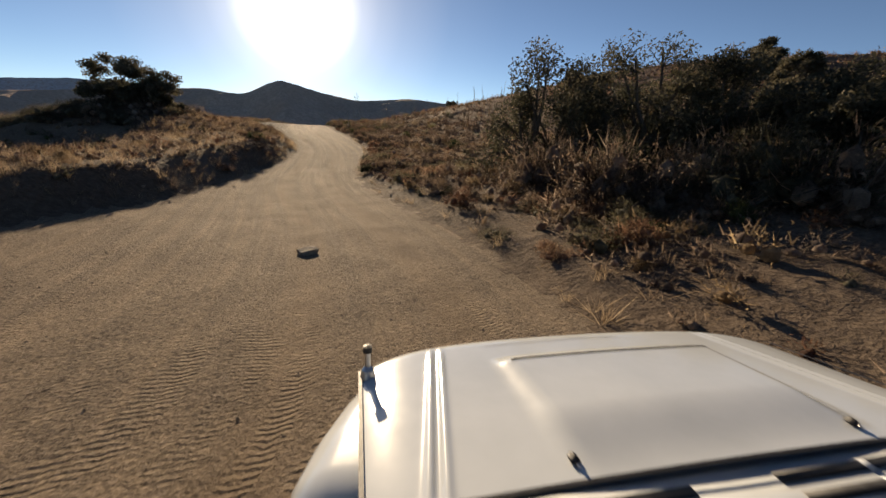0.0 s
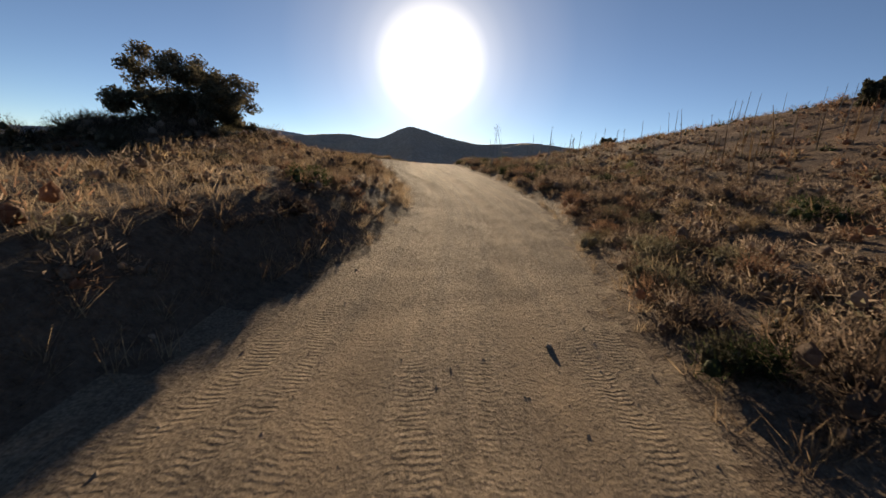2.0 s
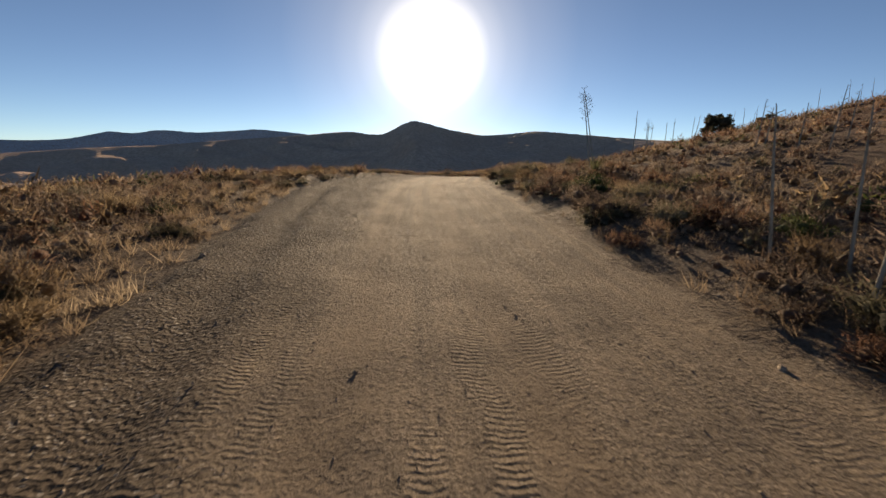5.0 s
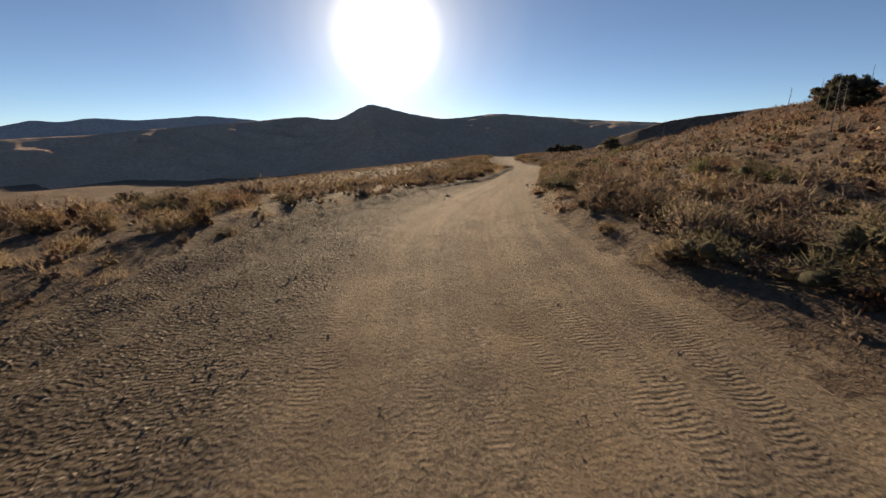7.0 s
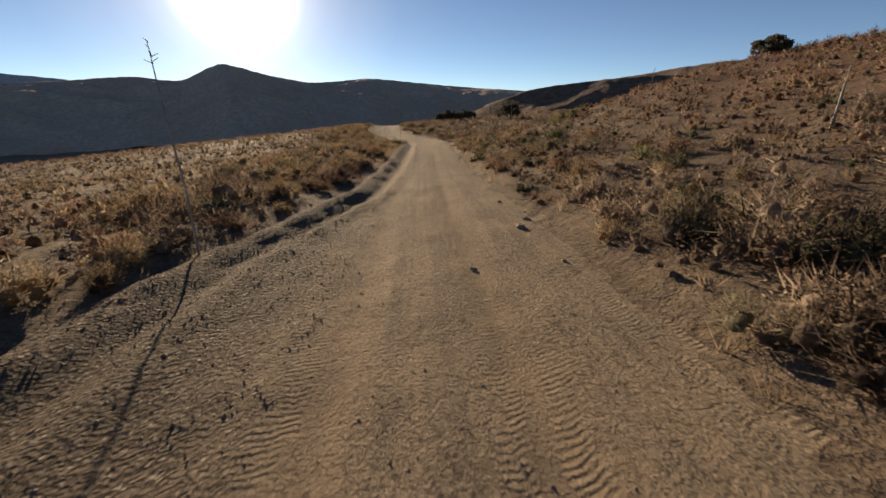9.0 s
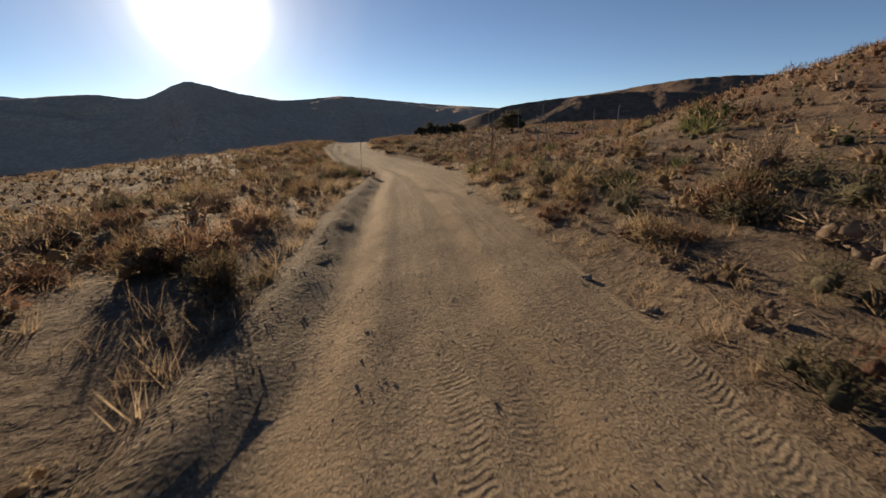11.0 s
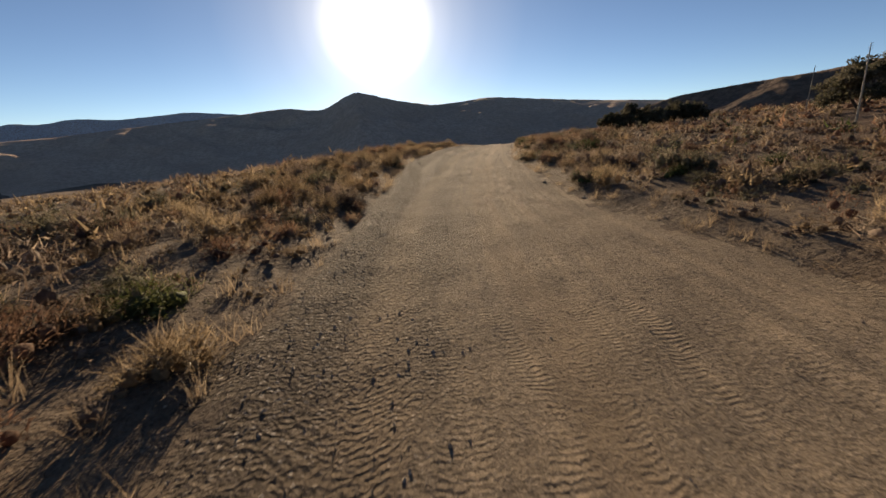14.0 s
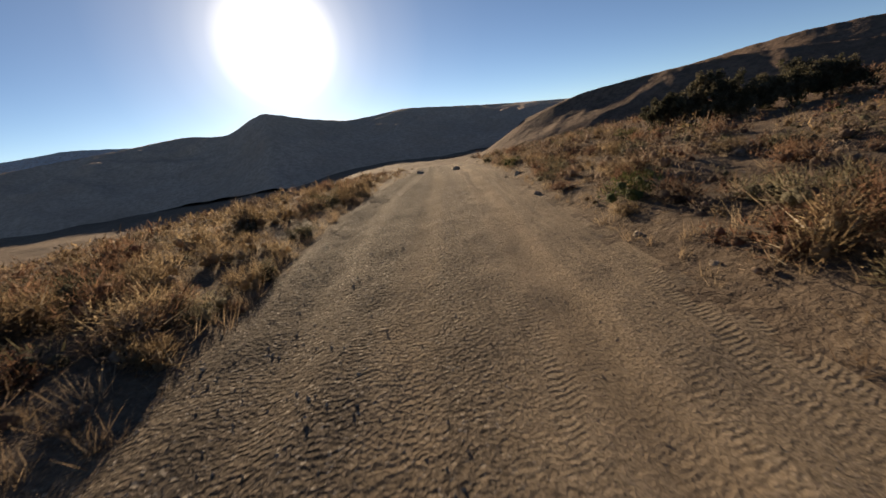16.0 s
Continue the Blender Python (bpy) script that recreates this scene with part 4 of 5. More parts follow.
# ---- yuccas and their dead flower stalks ----
def stalk(x, y, tall, lean=(0.0, 0.0), thick=0.03, pods=False, pale=False):
    """A dead yucca flower stalk: a tapering pole, some with side stems that carry seed pods."""
    ob = empty("dead_yucca_stalk", pose(x, y, float(height(x, y)) - 0.08))
    top = np.array([lean[0] * tall, lean[1] * tall, tall])
    pts = [top * k + (0, 0, 0) + np.array([0.02, 0.015, 0]) * np.sin(k * 7 + x) for k in (0, 0.35, 0.7, 1.0)]
    part("pole", tri_mesh("pole", tube(pts, [thick, thick * 0.85, thick * 0.65, thick * 0.3], 6), M_STALK if not pale else M_GRASS), ob)
    n = 22 if pods else 7
    k = 0.62 + 0.38 * rng.random(n) if pods else 0.78 + 0.22 * rng.random(n)
    root = top * k[:, None]
    a = rng.random(n) * 2 * np.pi
    end = root + np.stack([np.cos(a), np.sin(a), 0.5 + 0 * a], -1) * (0.22 if pods else 0.12) * (1.3 - k)[:, None] * 2.2
    stems = np.concatenate([tube([r, e], [0.007, 0.004], 3) for r, e in zip(root, end)])
    tagged(part("side_stem", tri_mesh("side_stem", stems, M_STALK), ob), kind="stuff")
    if pods:
        c = np.repeat(end, 7, 0) + rng.normal(size=(n * 7, 3)) * 0.05
        tagged(part("seed_pod", tri_mesh("seed_pod", flakes(c, 0.028), M_BARK), ob, "dry brown seed pods"), kind="stuff")
    return tagged(ob, "tall dead yucca flower stalk with brown seed pods" if pods else "weathered grey dead yucca flower stalk", "yucca stalk", "dead yucca stalks")


def stalks(*rows):
    for x, y, tall, lean, thick, pods in rows:
        stalk(x, y, tall, lean, thick, pods)


# from y 22.5 to 50.5
stalks((25.2, 22.5, 2.8, (0.02, 0.0), 0.035, False), (20.5, 27.0, 3.0, (-0.06, 0.0), 0.035, False), (24.0, 30.0, 2.6, (-0.03, 0.0), 0.03, False), (8.2, 43.5, 1.9, (-0.03, 0.0), 0.025, False),
       (9.9, 44.6, 3.1, (0.04, 0.0), 0.035, False), (6.2, 45.4, 2.3, (0.06, 0.0), 0.025, False), (7.2, 46.5, 2.2, (-0.1, 0.0), 0.025, False), (6.6, 47.0, 2.2, (-0.14, 0.02), 0.025, False),
       (12.5, 47.5, 2.2, (0.0, 0.0), 0.025, False), (16.5, 50.5, 2.4, (0.02, 0.0), 0.025, False))
# from y 51.0 to 112.6
stalks((17.8, 51.0, 2.0, (0.05, 0.0), 0.025, False), (10.0, 61.0, 3.6, (-0.16, 0.05), 0.03, True), (10.6, 62.0, 3.9, (-0.22, 0.0), 0.03, True), (15.6, 67.8, 3.0, (0.0, 0.0), 0.035, False),
       (20.4, 74.6, 2.6, (-0.05, 0.0), 0.03, True), (25.1, 78.8, 2.4, (0.0, 0.02), 0.03, False), (20.8, 83.3, 1.7, (0.05, 0.0), 0.04, False), (5.1, 84.9, 3.3, (-0.03, 0.03), 0.02, False),
       (29.8, 112.4, 2.3, (-0.28, 0.0), 0.03, False), (29.2, 112.6, 2.0, (-0.2, 0.0), 0.03, False))
# from y 113.5 to 118.0
stalks((36.5, 113.5, 2.0, (0.02, 0.0), 0.04, False), (26.1, 114.4, 1.9, (-0.18, 0.0), 0.018, False), (26.6, 114.6, 2.2, (0.1, 0.02), 0.018, False), (25.9, 114.8, 2.3, (0.0, 0.0), 0.018, False),
       (26.9, 115.1, 1.9, (0.22, 0.0), 0.018, False), (26.3, 115.2, 2.1, (0.03, 0.0), 0.018, False), (25.8, 115.4, 2.5, (-0.04, 0.0), 0.018, False), (20.1, 115.9, 2.9, (0.03, 0.0), 0.018, True),
       (12.2, 118.0, 3.6, (-0.02, 0.02), 0.03, True), (39.5, 118.0, 2.2, (0.0, 0.0), 0.04, False))
# from y 133.0 to 150.0
stalks((28.9, 123.7, 2.5, (-0.01, 0.0), 0.028, False), (41.0, 133.0, 3.0, (0.0, 0.0), 0.05, False), (47.5, 136.5, 3.6, (-0.06, 0.0), 0.05, False), (45.0, 139.3, 3.4, (-0.05, 0.0), 0.05, False), (55.0, 150.0, 3.2, (0.03, 0.0), 0.05, False))
for _ in range(20):
    a, d = radians(48 + 16 * rng.random()), 14 + 12 * rng.random()
    stalk(1.6 + d * math.sin(a), 24.6 + d * math.cos(a), 1.5 + 0.9 * rng.random(), (rng.normal() * 0.07, rng.normal() * 0.05), 0.034, False, True)
for _ in range(46):
    y = 34 + 62 * rng.random()
    x = float(road_x(y)) + 13 + 30 * rng.random()
    stalk(x, y, 1.6 + 1.2 * rng.random(), (rng.normal() * 0.06, rng.normal() * 0.05), 0.028)


def yucca_soup():
    n = 90
    a, e = rng.random(n) * 2 * np.pi, radians(8) + radians(74) * rng.random(n)
    d = np.stack([np.cos(a) * np.cos(e), np.sin(a) * np.cos(e), np.sin(e)], -1)
    root = d * 0.06
    return blades(root, root + d * (0.75 + 0.25 * rng.random((n, 1))), 0.05)


YUC = plant("yucca", "green yucca rosette of stiff pointed leaves", "yucca", "yuccas", [yucca_soup(), yucca_soup() * (1, 1, 0.35)], (M_YUCCA, M_GRASS), ("foliage", "dry_skirt"))
for x, y, size in ((25.6, 110.6, 0.75), (28.6, 103.6, 0.9), (29.6, 104.8, 0.8), (17.4, 86.5, 0.7), (13.6, 73.5, 0.8), (26.4, 113.8, 0.6), (10.8, 62.5, 0.8), (10.2, 61.0, 0.7), (29.6, 112.2, 0.8), (23.8, 101.5, 0.6), (33.0, 109.0, 0.7),
                   (37.0, 128.0, 0.7), (14.5, 42.0, 0.7), (8.8, 53.0, 0.6), (12.2, 117.8, 0.7)):
    put(YUC, x, y, size, 1.0, 0.02)
kept_rng, rng = rng, np.random.default_rng(78)
for x, y, size in ((23.5, 108.3, 0.6), (24.2, 110.9, 0.5), (24.2, 107.0, 0.5)):
    put(YUC, x, y, size, 1.0, 0.02)
drop_proto(YUC)
DRY = plant("dry_yucca", "withered straw-coloured yucca rosette beside the track", "yucca", "", [yucca_soup()[:52], yucca_soup()[:40] * (1, 1, 0.35)], (M_GRASS, M_STRAW), ("foliage", "dry_skirt"))
put(DRY, 22.95, 106.3, 0.55, 1.0, 0.02)
drop_proto(DRY)
stalk(24.1, 110.1, 2.1, (0.04, 0.0), 0.05, False, True)
stalk(24.3, 110.2, 1.7, (0.02, 0.02), 0.035, False, True)
stalk(27.1, 110.6, 2.8, (0.14, 0.0), 0.03, True)
rng = kept_rng


def dead_branch(x, y, long, turn):
    ob = empty("dead_branch", pose(x, y, float(height(x, y)) + 0.05, 0, 0, turn))
    p = [(0, 0, 0), (long * 0.35, 0.06 * long, 0.03), (long * 0.7, -0.03 * long, 0.10), (long, 0.1 * long, 0.06)]
    part("stem", tri_mesh("stem", tube(p, [0.03, 0.025, 0.018, 0.006], 5), M_STALK), ob)
    for a, b in ((p[1], (long * 0.6, 0.3 * long, 0.16)), (p[2], (long * 0.95, -0.2 * long, 0.2))):
        part("twig", tri_mesh("twig", tube([a, b], [0.014, 0.004], 4), M_STALK), ob)
    return tagged(ob, "bleached dead branch lying on the ground", "branch", "fallen branches")


for x, y, long, turn in ((19.9, 103.6, 1.0, -50), (24.6, 106.8, 1.1, 20), (33.5, 110.5, 2.2, -25), (32.0, 112.0, 1.6, 160), (6.8, 16.5, 1.2, -30), (29.5, 118.0, 0.9, 40)):
    dead_branch(x, y, long, turn)


# ---- stones ----
def stone_mesh(name, seed, jag=0.34):
    bm = bmesh.new()
    bmesh.ops.create_icosphere(bm, subdivisions=2, radius=0.5)
    for v in bm.verts:
        v.co *= 1 + jag * 0.6 * noise.noise(v.co * 5.0 + Vector((3, seed * 3.1, 1))) + jag * noise.noise(v.co * 2.1 + Vector((seed * 7.3, seed, 0))) * 2
        v.co.z *= 0.72
    return bm_mesh(name, bm, M_STONE, False)


ROCKS = [stone_mesh("rock", k) for k in range(4)]


def rock(x, y, size, squash=1.0):
    ob = new("rock", ROCKS[int(rng.integers(4))])
    ob.matrix_basis = pose(x, y, float(height(x, y)) + 0.10 * size, 0, 0, rng.random() * 360) @ Matrix.Diagonal((size, size * (0.7 + 0.5 * rng.random()), size * squash, 1))
    return tagged(ob, "pale angular stone lying by the track", "stone", "stones by the track")


for x, y, s in ((10.7, 83.7, 0.18), (11.3, 84.3, 0.15), (4.6, 77.0, 0.15), (4.3, 75.8, 0.1), (8.7, 82.1, 0.1), (28.6, 135.8, 0.14), (35.6, 157.6, 0.28), (37.6, 168.5, 0.5), (33.6, 153.3, 0.2), (36.2, 171.5, 0.5)):
    rock(x, y, s)
for _ in range(60):
    y = 2 + 158 * rng.random()
    s = 1 if rng.random() < 0.6 else -1
    l = float(edge_right(y)) + rng.normal() * 0.35 if s > 0 else float(edge_left(y)) + rng.normal() * 0.4
    rock(float(road_x(y)) + l, y, 0.05 + 0.08 * rng.random() ** 2)


def block(x, y):
    bm = bmesh.new()
    bmesh.ops.create_cube(bm, size=1.0)
    bmesh.ops.bevel(bm, geom=bm.edges[:], offset=0.06, segments=2, affect="EDGES")
    bmesh.ops.subdivide_edges(bm, edges=bm.edges[:], cuts=1)
    for v in bm.verts:
        v.co += Vector([noise.noise(v.co * 3.0 + Vector((k * 9.1, 2, 0))) for k in range(3)]) * 0.16
    ob = new("stone_block", bm_mesh("stone_block", bm, M_STONE, False))
    ob.matrix_basis = pose(x, y, float(height(x, y)) + 0.04, 4, -3, 24) @ Matrix.Diagonal((0.34, 0.2, 0.13, 1))
    tagged(ob, "broken pale stone block lying on the dirt track", "stone")


block(0.25, 7.3)


def pebbles(name, label, n, places, least, most, mat):
    """Loose chips of stone or clods of earth: small uneven lumps, half sunk."""
    v0 = np.array([(1, 0, -0.5), (0, 1, -0.5), (-1, 0, -0.5), (0, -1, -0.5), (0, 0, 0.8)]) * 0.55
    f0 = np.array([(0, 1, 4), (1, 2, 4), (2, 3, 4), (3, 0, 4)])
    x, y = places(n)
    s = least + (most - least) * rng.random(n) ** 4
    a = rng.random(n) * 6.28
    v = v0[None] * (1 + 0.28 * rng.normal(size=(n, 5, 3)))
    c, sn = np.cos(a)[:, None], np.sin(a)[:, None]
    v = np.stack([v[..., 0] * c - v[..., 1] * sn, v[..., 0] * sn + v[..., 1] * c, v[..., 2] * 0.75], -1)
    co = v * s[:, None, None] + np.stack([x, y, height(x, y) + s * 0.12], -1)[:, None, :]
    tris = co[:, f0].reshape(-1, 3, 3)
    tagged(new(name, tri_mesh(name, tris, mat)), label, name, "", "stuff")


def windrow(n):
    y = 29 + 131 * rng.random(n)
    return road_x(y) + edge_left(y) + np.abs(rng.normal(size=n)) * 1.1 - 0.3, y


def whole_track(n):
    y = 2 + 158 * rng.random(n)
    return road_x(y) + edge_left(y) + (edge_right(y) - edge_left(y)) * rng.random(n), y


pebbles("gravel", "loose gravel and small chipped stones beside the track", 22000, windrow, 0.012, 0.04, M_STONE)
def spoil(n):
    y = 50 + 37 * rng.random(n)
    return road_x(y) + edge_left(y) - 0.4 + 3.4 * rng.random(n) ** 1.3, y


pebbles("rubble", "dark loose rubble and clods heaped along the track", 20000, spoil, 0.012, 0.04, M_CLOD)
pebbles("earth_clods", "crumbled clods of dry earth scattered on the track", 22000, whole_track, 0.010, 0.036, M_CLOD)

# ---- the white four-wheel drive, standing where the drive begins ----
def paint_material():
    m = Mat("white_car_paint", 0.16, 0, 0.5)
    dust = m.noise(3.0, 5, 0.65)
    m.set(m.ramp(dust, [(0.35, (0.49, 0.52, 0.535)), (0.7, (0.55, 0.58, 0.595))]), m.bump(m.noise(140, 2, 0.5), 0.03, 0.001),
          m.math("MULTIPLY_ADD", dust, 0.2, 0.06))
    m.p.inputs["Coat Weight"].default_value = 0.4
    m.p.inputs["Coat Roughness"].default_value = 0.08
    return m.m


def glass_material():
    m = Mat("car_glass", 0.03, 0, 0.5)
    m.p.inputs["Transmission Weight"].default_value = 0.9
    return m.set((0.10, 0.12, 0.12))


M_PAINT, M_GLASS = paint_material(), glass_material()
# grey for a strip that paints the shade along a crease of the hood
M_SHADE = plain("crease_shade_grey", (0.30, 0.30, 0.30), (0.38, 0.38, 0.38), 30, 0.4, 0, 0.4, 0.05)
M_BLACK = plain("black_plastic", (0.015, 0.015, 0.016), (0.035, 0.035, 0.036), 40, 0.55, bump=0.2)
M_RUBBER = plain("dusty_tyre_rubber", (0.02, 0.019, 0.018), (0.07, 0.06, 0.05), 14, 0.9, bump=0.4)
M_METAL = plain("dull_metal", (0.45, 0.45, 0.45), (0.62, 0.61, 0.6), 20, 0.35, 1.0)
M_LAMP = plain("lamp_glass", (0.7, 0.7, 0.68), (0.8, 0.8, 0.8), 30, 0.1)
M_AMBER = plain("amber_lens", (0.5, 0.18, 0.02), (0.6, 0.24, 0.03), 30, 0.15)


def loft(sections, material, name, closed=True, caps=True):
    """A skin over rings of points, each ring with as many points as the others."""
    bm = bmesh.new()
    rings = [[bm.verts.new(p) for p in s] for s in sections]
    n = len(rings[0])
    for a, b in zip(rings, rings[1:]):
        for i in range(n if closed else n - 1):
            j = (i + 1) % n
            bm.faces.new((a[i], a[j], b[j], b[i]))
    if caps and closed:
        bm.faces.new(rings[0][::-1])
        bm.faces.new(rings[-1])
    bmesh.ops.recalc_face_normals(bm, faces=bm.faces[:])
    return bm_mesh(name, bm, material)


def box(name, material, lo, hi, bevel=0.02, seg=2, taper=None):
    bm = bmesh.new()
    bmesh.ops.create_cube(bm, size=1.0)
    c, s = (Vector(lo) + Vector(hi)) / 2, Vector(hi) - Vector(lo)
    for v in bm.verts:
        v.co = Vector((v.co.x * s.x, v.co.y * s.y, v.co.z * s.z)) + c
        if taper and v.co.z > c.z:
            v.co.x = c.x + (v.co.x - c.x) * taper
    if bevel:
        bmesh.ops.bevel(bm, geom=bm.edges[:], offset=bevel, segments=seg, affect="EDGES")
    return bm_mesh(name, bm, material)


def ring(x0, x1, z0, z1, r, y, n=5, crown=0.0):
    """A rounded upright rectangle at y; crown lifts the middle of its top."""
    out = []
    for cx, cz, a0 in ((x1 - r, z1 - r, 0), (x0 + r, z1 - r, 90), (x0 + r, z0 + r, 180), (x1 - r, z0 + r, 270)):
        for k in range(n):
            a = radians(a0 + 90 * k / (n - 1))
            out.append((cx + r * math.cos(a), y, cz + r * math.sin(a)))
    return out


def wheel_meshes():
    bm = bmesh.new()
    bmesh.ops.create_cone(bm, cap_ends=True, segments=40, radius1=0.38, radius2=0.38, depth=0.26, matrix=pose(0, 0, 0, 0, 90, 0))
    bmesh.ops.bevel(bm, geom=[e for e in bm.edges if len(e.link_faces) == 2 and e.calc_face_angle(0) > 1], offset=0.05, segments=3, affect="EDGES")
    for v in bm.verts:
        a = math.atan2(v.co.z, v.co.y)
        if math.hypot(v.co.y, v.co.z) > 0.36:
            v.co.yz = v.co.yz * (1 + 0.012 * math.sin(a * 20))
    tyre = bm_mesh("tyre", bm, M_RUBBER)
    bm = bmesh.new()
    bmesh.ops.create_cone(bm, cap_ends=True, segments=32, radius1=0.21, radius2=0.19, depth=0.275, matrix=pose(0, 0, 0, 0, 90, 0))
    caps = [f for f in bm.faces if len(f.verts) > 8]
    bmesh.ops.inset_individual(bm, faces=caps, thickness=0.05, depth=-0.03)
    return tyre, bm_mesh("rim", bm, M_METAL)


def strip(name, path, wide, material):
    """A thin dark line that lies on a panel along a path of points."""
    P = np.asarray(path, float)
    d = np.gradient(P, axis=0)
    side = unit(np.stack([-d[:, 1], d[:, 0], 0 * d[:, 0]], -1)) * wide / 2
    n = len(P)
    return link(name, np.concatenate([P - side, P + side]).tolist(), [(k, k + 1, k + 1 + n, k + n) for k in range(n - 1)], material)


def hood_mesh(x0, x1, y0, y1):
    """The bonnet: crowned, with a pair of pressed creases on each side and a shallow raised field in its middle."""
    nx, ny = 260, 70
    c, w = (x0 + x1) / 2, (x1 - x0) / 2

    def skin(u, v):
        y = y0 + (y1 - 0.10 * np.abs(u) ** 6 - 0.03 * u * u - y0) * v
        z = 1.145 - 0.125 * v - 2.6 * np.maximum(v - 0.88, 0) ** 2 + 0.022 * (1 - u * u) - 0.018 * np.abs(u) ** 9
        for sgn in (-1, 1):
            r = sgn * (0.83 - 0.17 * v)
            fade = step(v, -0.2, 0.1) * step(0.97 - v, 0.0, 0.2)
            z = z + fade * (0.009 * np.exp(-((u - r + 0.022) / 0.013) ** 2) + 0.009 * np.exp(-((u - r - 0.022) / 0.013) ** 2) - 0.006 * np.exp(-((u - r) / 0.012) ** 2))
        field = step(0.53 - np.abs(u - 0.03), 0.0, 0.10) * step(v, -0.02, 0.30) * step(0.74 - v, 0.0, 0.10)
        return np.stack([c + w * u, y, z + 0.03 * field], -1)

    U, V = np.meshgrid(np.linspace(-1, 1, nx), np.linspace(0, 1, ny))
    co = skin(U, V)
    rim = co[-1] - (0, -0.004, 0.05)
    grid = np.concatenate([co.reshape(-1, 3), rim])
    i, j = np.meshgrid(np.arange(nx - 1), np.arange(ny))
    a = (j * nx + i).ravel()
    me = link("hood", grid.tolist(), np.stack([a, a + 1, a + nx + 1, a + nx], -1).tolist(), M_PAINT)
    seam = skin(np.linspace(-0.42, 0.49, 40), np.full(40, 0.64)) + (0, 0, 0.003)
    crease = skin(np.linspace(-0.46, 0.2, 40), np.full(40, 0.86)) + (0, 0, 0.003)
    gaps = [np.concatenate([skin(np.full(40, sgn * 1.0), np.linspace(0, 1, 40)) + (sgn * 0.002, 0, 0.014)]) for sgn in (-1, 1)]
    back = skin(np.linspace(-1, 1, 40), np.zeros(40)) + (0, -0.004, 0.003)
    spots = [Vector(skin(np.array(u), np.array(0.07))) for u in (-0.46, 0.47)]
    return me, strip("seam", seam, 0.009, M_BLACK), strip("crease", crease, 0.004, M_SHADE), [strip("gap", g, 0.012, M_BLACK) for g in (*gaps, back)], spots


def build_car():
    az = 9.0
    car = empty("off_road_vehicle", pose(0, 0, -1.9, 0, 0, -az))
    cx, half = 0.84, 1.03                          # the middle line and half width, to the right of the eye
    x0, x1 = cx - half, cx + half
    s = [ring(x0 + 0.24, x1 - 0.12, 0.72, 0.90, 0.06, 1.41), ring(x0 + 0.18, x1 - 0.06, 0.68, 0.985, 0.09, 1.33), ring(x0 + 0.12, x1 - 0.03, 0.68, 1.015, 0.10, 1.2),
         ring(x0 + 0.05, x1 - 0.01, 0.69, 1.045, 0.11, 1.02), ring(x0 + 0.01, x1, 0.70, 1.075, 0.11, 0.85), ring(x0, x1, 0.72, 1.10, 0.11, 0.62)]
    part("fender", loft(s, M_PAINT, "fender"), car, "white front fenders")
    s = [ring(x0, x1, 0.50, 1.10, 0.08, 0.60), ring(x0 - 0.01, x1 + 0.01, 0.48, 1.11, 0.08, -0.4), ring(x0 - 0.01, x1 + 0.01, 0.48, 1.11, 0.08, -1.45)]
    part("body", loft(s, M_PAINT, "body"), car)
    s = [ring(x0, x1, 0.74, 1.11, 0.08, -1.46), ring(x0, x1, 0.74, 1.11, 0.08, -2.5), ring(x0 + 0.04, x1 - 0.04, 0.5, 1.10, 0.08, -2.9)]
    part("rear_body", loft(s, M_PAINT, "rear_body"), car)
    hood_me, seam_me, crease_me, gap_mes, spots = hood_mesh(x0 + 0.19, x1 - 0.05, 0.63, 1.52)
    hood = part("hood", hood_me, car, "glossy white hood with pressed creases and a raised field")
    part("seam", seam_me, hood, "dark seam in front of the raised field")
    part("crease", crease_me, hood, "faint grey strip painted as the shade of a pressed crease")
    for g in gap_mes:
        part("gap", g, hood, "dark gap round the hood")
    for p in spots:
        nozzle = part("washer_nozzle", box("washer_nozzle", M_BLACK, (p.x - 0.011, p.y - 0.02, p.z - 0.004), (p.x + 0.011, p.y + 0.02, p.z + 0.018), 0.008, 3), hood, "small black washer nozzle")
        part("jet", box("jet", M_METAL, (p.x - 0.004, p.y - 0.026, p.z + 0.004), (p.x + 0.004, p.y - 0.018, p.z + 0.012), 0.002), nozzle)
    part("cowl", box("cowl", M_PAINT, (x0 + 0.06, 0.38, 1.06), (x1 - 0.04, 0.622, 1.156), 0.012), car, "white cowl panel behind the hood")
    for a, b in ((-0.66, -0.12), (0.10, 0.64)):
        for r in range(2):
            y = 0.515 + 0.056 * r
            vent = part("cowl_vent", box("cowl_vent", M_BLACK, (cx + a + 0.02 * (1 - r), y - 0.018, 1.146), (cx + b, y + 0.018, 1.1585), 0.003), car, "black slotted vent")
            part("bridge", box("bridge", M_PAINT, (cx + (a + b) / 2 - 0.012, y - 0.018, 1.154), (cx + (a + b) / 2 + 0.012, y + 0.018, 1.1605), 0.002), vent, "white bridge across the slot")
    for x in (cx - 0.34, cx + 0.28):
        arm = part("wiper", tri_mesh("wiper", tube([(x, 0.455, 1.13), (x + 0.02, 0.45, 1.18), (x + 0.3, 0.43, 1.19), (x + 0.60, 0.42, 1.20)], [0.026, 0.022, 0.013, 0.009], 8), M_BLACK), car, "black wiper arm")
        part("blade", tri_mesh("blade", tube([(x + 0.06, 0.41, 1.165), (x + 0.34, 0.405, 1.18), (x + 0.72, 0.40, 1.185)], [0.010, 0.014, 0.010], 6), M_BLACK), arm)
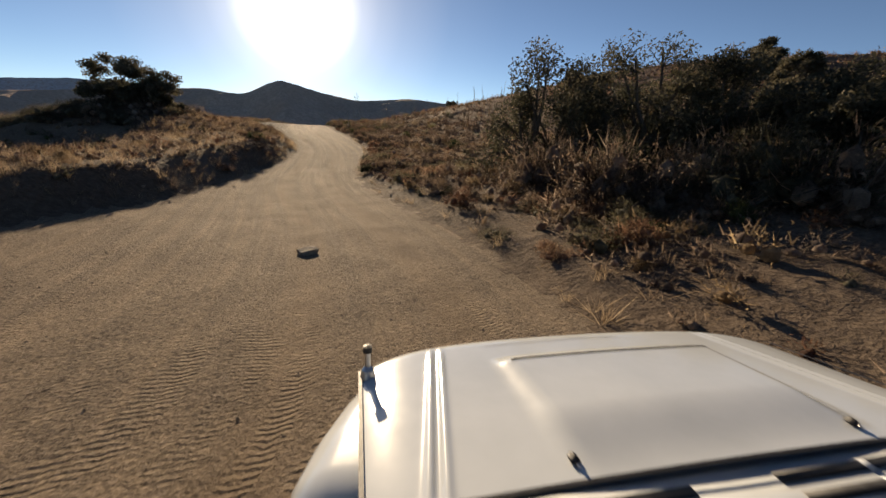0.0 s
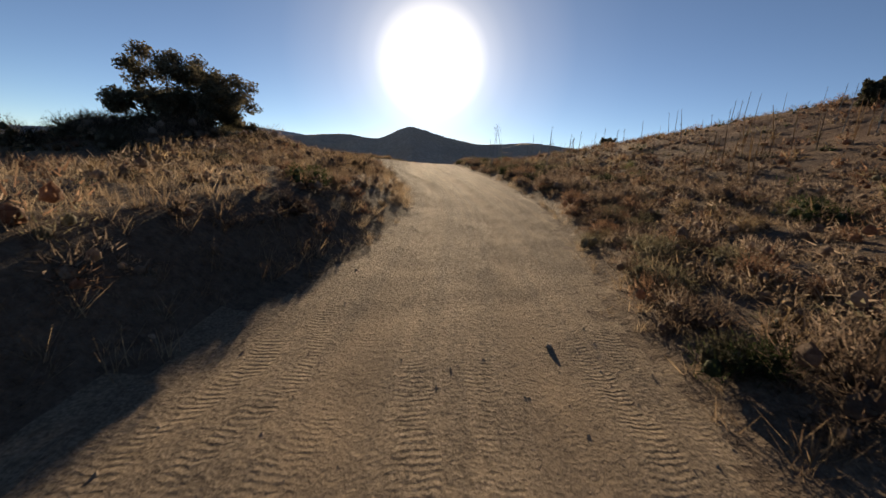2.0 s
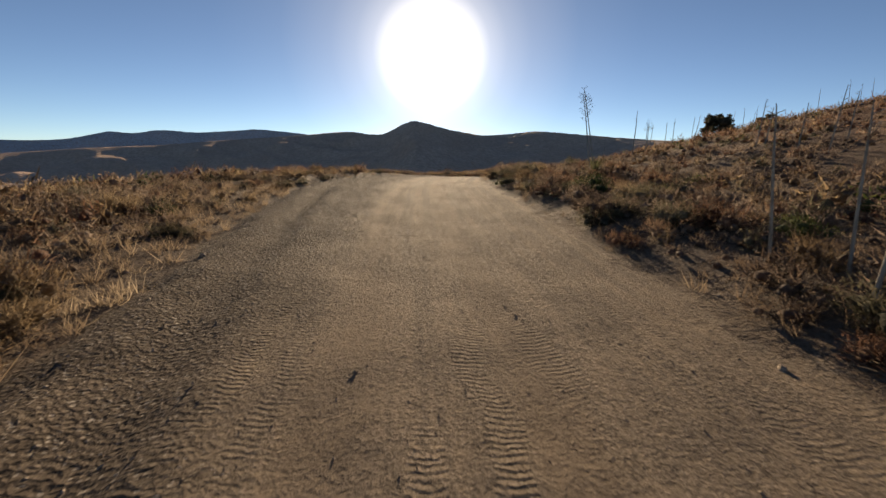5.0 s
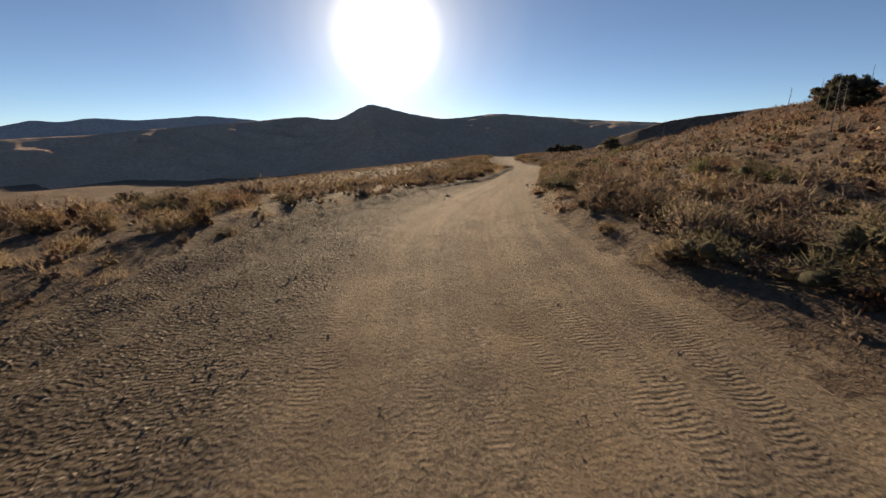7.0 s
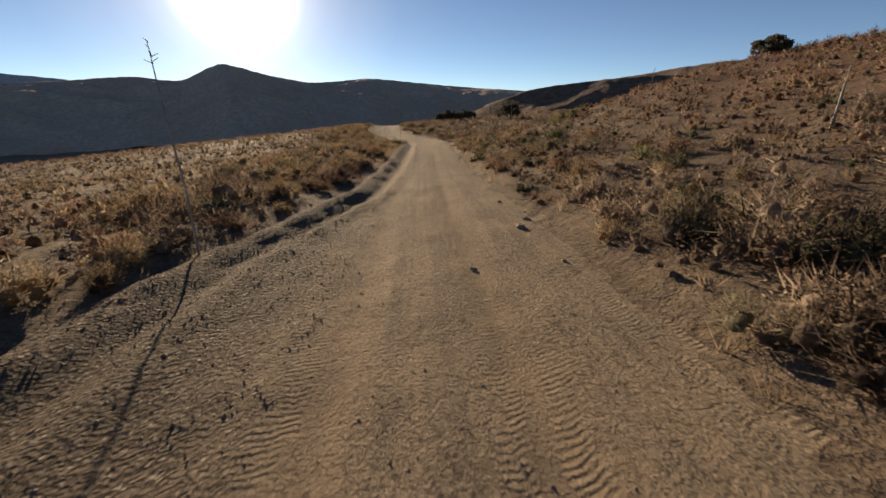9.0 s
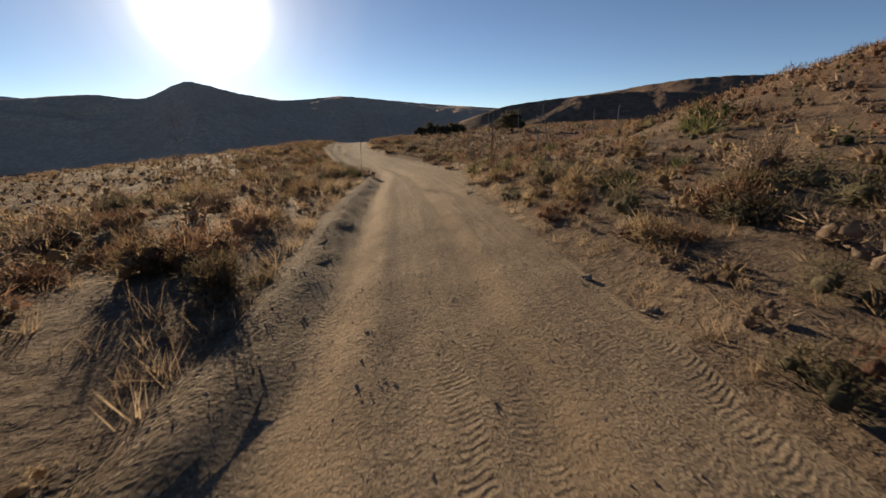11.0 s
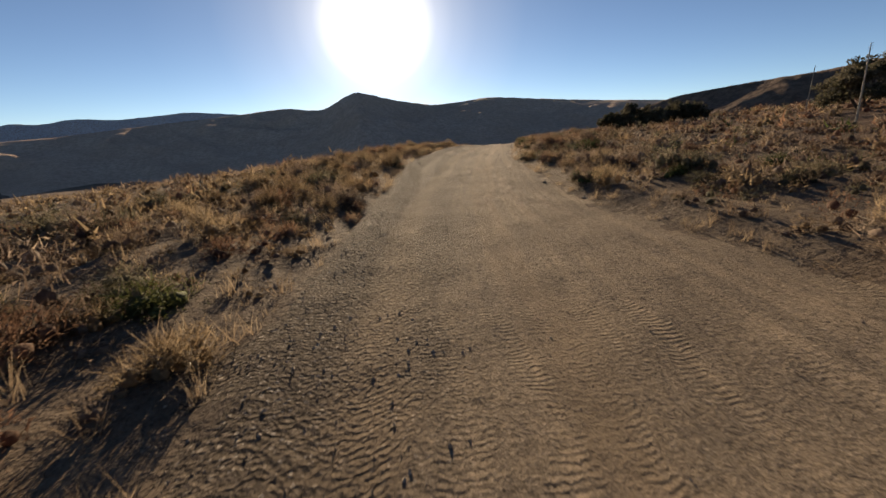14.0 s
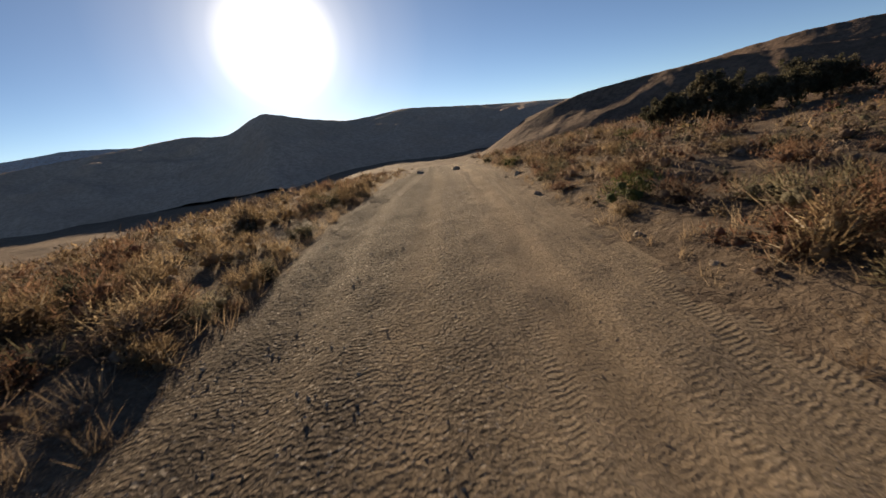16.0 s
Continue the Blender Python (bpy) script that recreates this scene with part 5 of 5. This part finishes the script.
    # cab
    bx0, bx1, tx0, tx1 = x0 + 0.08, x1 - 0.08, x0 + 0.30, x1 - 0.26
    rear = -2.75
    q = [(bx0, 0.40, 1.12), (bx1, 0.40, 1.12), (tx1, -0.18, 1.66), (tx0, -0.18, 1.66)]
    part("windshield", loft([[Vector(p) for p in q], [Vector(p) + Vector((0, -0.02, -0.012)) for p in q]], M_GLASS, "windshield"), car, "sloping windshield glass").visible_shadow = True
    part("roof", box("roof", M_PAINT, (tx0 - 0.02, rear + 0.15, 1.66), (tx1 + 0.02, -0.10, 1.72), 0.025, 3), car, "white roof")
    for x_b, x_t in ((bx0, tx0), (bx1, tx1)):
        part("pillar", tri_mesh("pillar", tube([(x_b, 0.41, 1.1), (x_t, -0.17, 1.68)], [0.04, 0.035], 8), M_PAINT), car)
        for y in (-0.75, -1.6, rear + 0.15):
            part("pillar", tri_mesh("pillar", tube([(x_b, y, 1.1), (x_t, y + 0.02, 1.68)], [0.045, 0.035], 8), M_PAINT), car)
        for y_a, y_b in ((-0.05, -0.72), (-0.78, -1.57), (-1.63, rear + 0.18)):
            top = min(y_a, -0.2)
            q = [(x_b, y_a, 1.11), (x_b, y_b, 1.11), (x_t, y_b, 1.66), (x_t, top, 1.66)]
            part("side_window", loft([[Vector(p) for p in q], [Vector(p) + Vector((0.012 if x_b < cx else -0.012, 0, 0)) for p in q]], M_GLASS, "side_window"), car, "dark side glass")
    q = [(bx0, rear + 0.12, 1.11), (bx1, rear + 0.12, 1.11), (tx1, rear + 0.15, 1.66), (tx0, rear + 0.15, 1.66)]
    part("rear_window", loft([[Vector(p) for p in q], [Vector(p) + Vector((0, 0.012, 0)) for p in q]], M_GLASS, "rear_window"), car)
    # front and rear
    part("grille", box("grille", M_BLACK, (cx - 0.5, 1.40, 0.72), (cx + 0.5, 1.45, 0.90), 0.01), car, "black front grille")
    part("bumper", box("bumper", M_METAL, (x0 + 0.08, 1.36, 0.52), (x1 - 0.02, 1.52, 0.70), 0.04, 3), car, "steel front bumper")
    part("rear_bumper", box("rear_bumper", M_METAL, (x0, -3.02, 0.5), (x1, -2.88, 0.68), 0.03, 3), car)
    for sgn in (-1, 1):
        x = cx + sgn * 0.66
        part("headlight", box("headlight", M_LAMP, (x - 0.13, 1.39, 0.74), (x + 0.04, 1.435, 0.88), 0.02), car, "clear headlight")
        x = cx + sgn * 0.78
        part("turn_signal", box("turn_signal", M_AMBER, (x - 0.05, 1.33, 0.75), (x + 0.05, 1.40, 0.87), 0.015), car, "amber turn signal")
        part("rear_lamp", box("rear_lamp", M_AMBER, (x - 0.06, -2.93, 0.8), (x + 0.05, -2.88, 1.04), 0.015), car)
        part("mirror", box("mirror", M_BLACK, (cx + sgn * 1.13 - 0.1, 0.18, 1.14), (cx + sgn * 1.13 + 0.1, 0.27, 1.30), 0.03), car, "black door mirror")
    tyre, rim = wheel_meshes()
    for x in (x0 + 0.10, x1 - 0.10):
        for y in (0.82, -2.0):
            z = float(height(*((Matrix.Rotation(radians(-az), 3, "Z") @ Vector((x, y, 0))).xy))) + 1.9 + 0.375
            w = part("wheel", tyre, car, "dusty off-road tyre on a steel rim")
            w.location = (x, y, z)
            part("rim", rim, w, "dull steel rim")
    part("chassis", box("chassis", M_BLACK, (x0 + 0.28, -2.7, 0.42), (x1 - 0.28, 1.36, 0.78), 0.03), car)
    ax, ay = x0 + 0.215, 1.28
    ant = part("antenna", tri_mesh("antenna", tube([(ax, ay, 0.98), (ax, ay, 1.035), (ax, ay, 1.06), (ax, ay + 0.002, 1.075), (ax, ay + 0.004, 1.125)], [0.030, 0.027, 0.022, 0.011, 0.010], 14), M_METAL), car, "chrome stub antenna mount on the fender")
    part("collar", tri_mesh("collar", tube([(ax, ay, 1.015), (ax, ay, 1.03)], [0.034, 0.033], 14), M_BLACK), ant, "dark rubber collar")
    part("tip", tri_mesh("tip", tube([(ax, ay + 0.004, 1.125), (ax, ay + 0.004, 1.128), (ax, ay + 0.005, 1.15), (ax, ay + 0.005, 1.153)], [0.003, 0.016, 0.016, 0.003], 12), M_BLACK), ant, "dark antenna tip")
    tagged(car, "white four-wheel-drive vehicle with a wide ridged hood", "vehicle")


build_car()
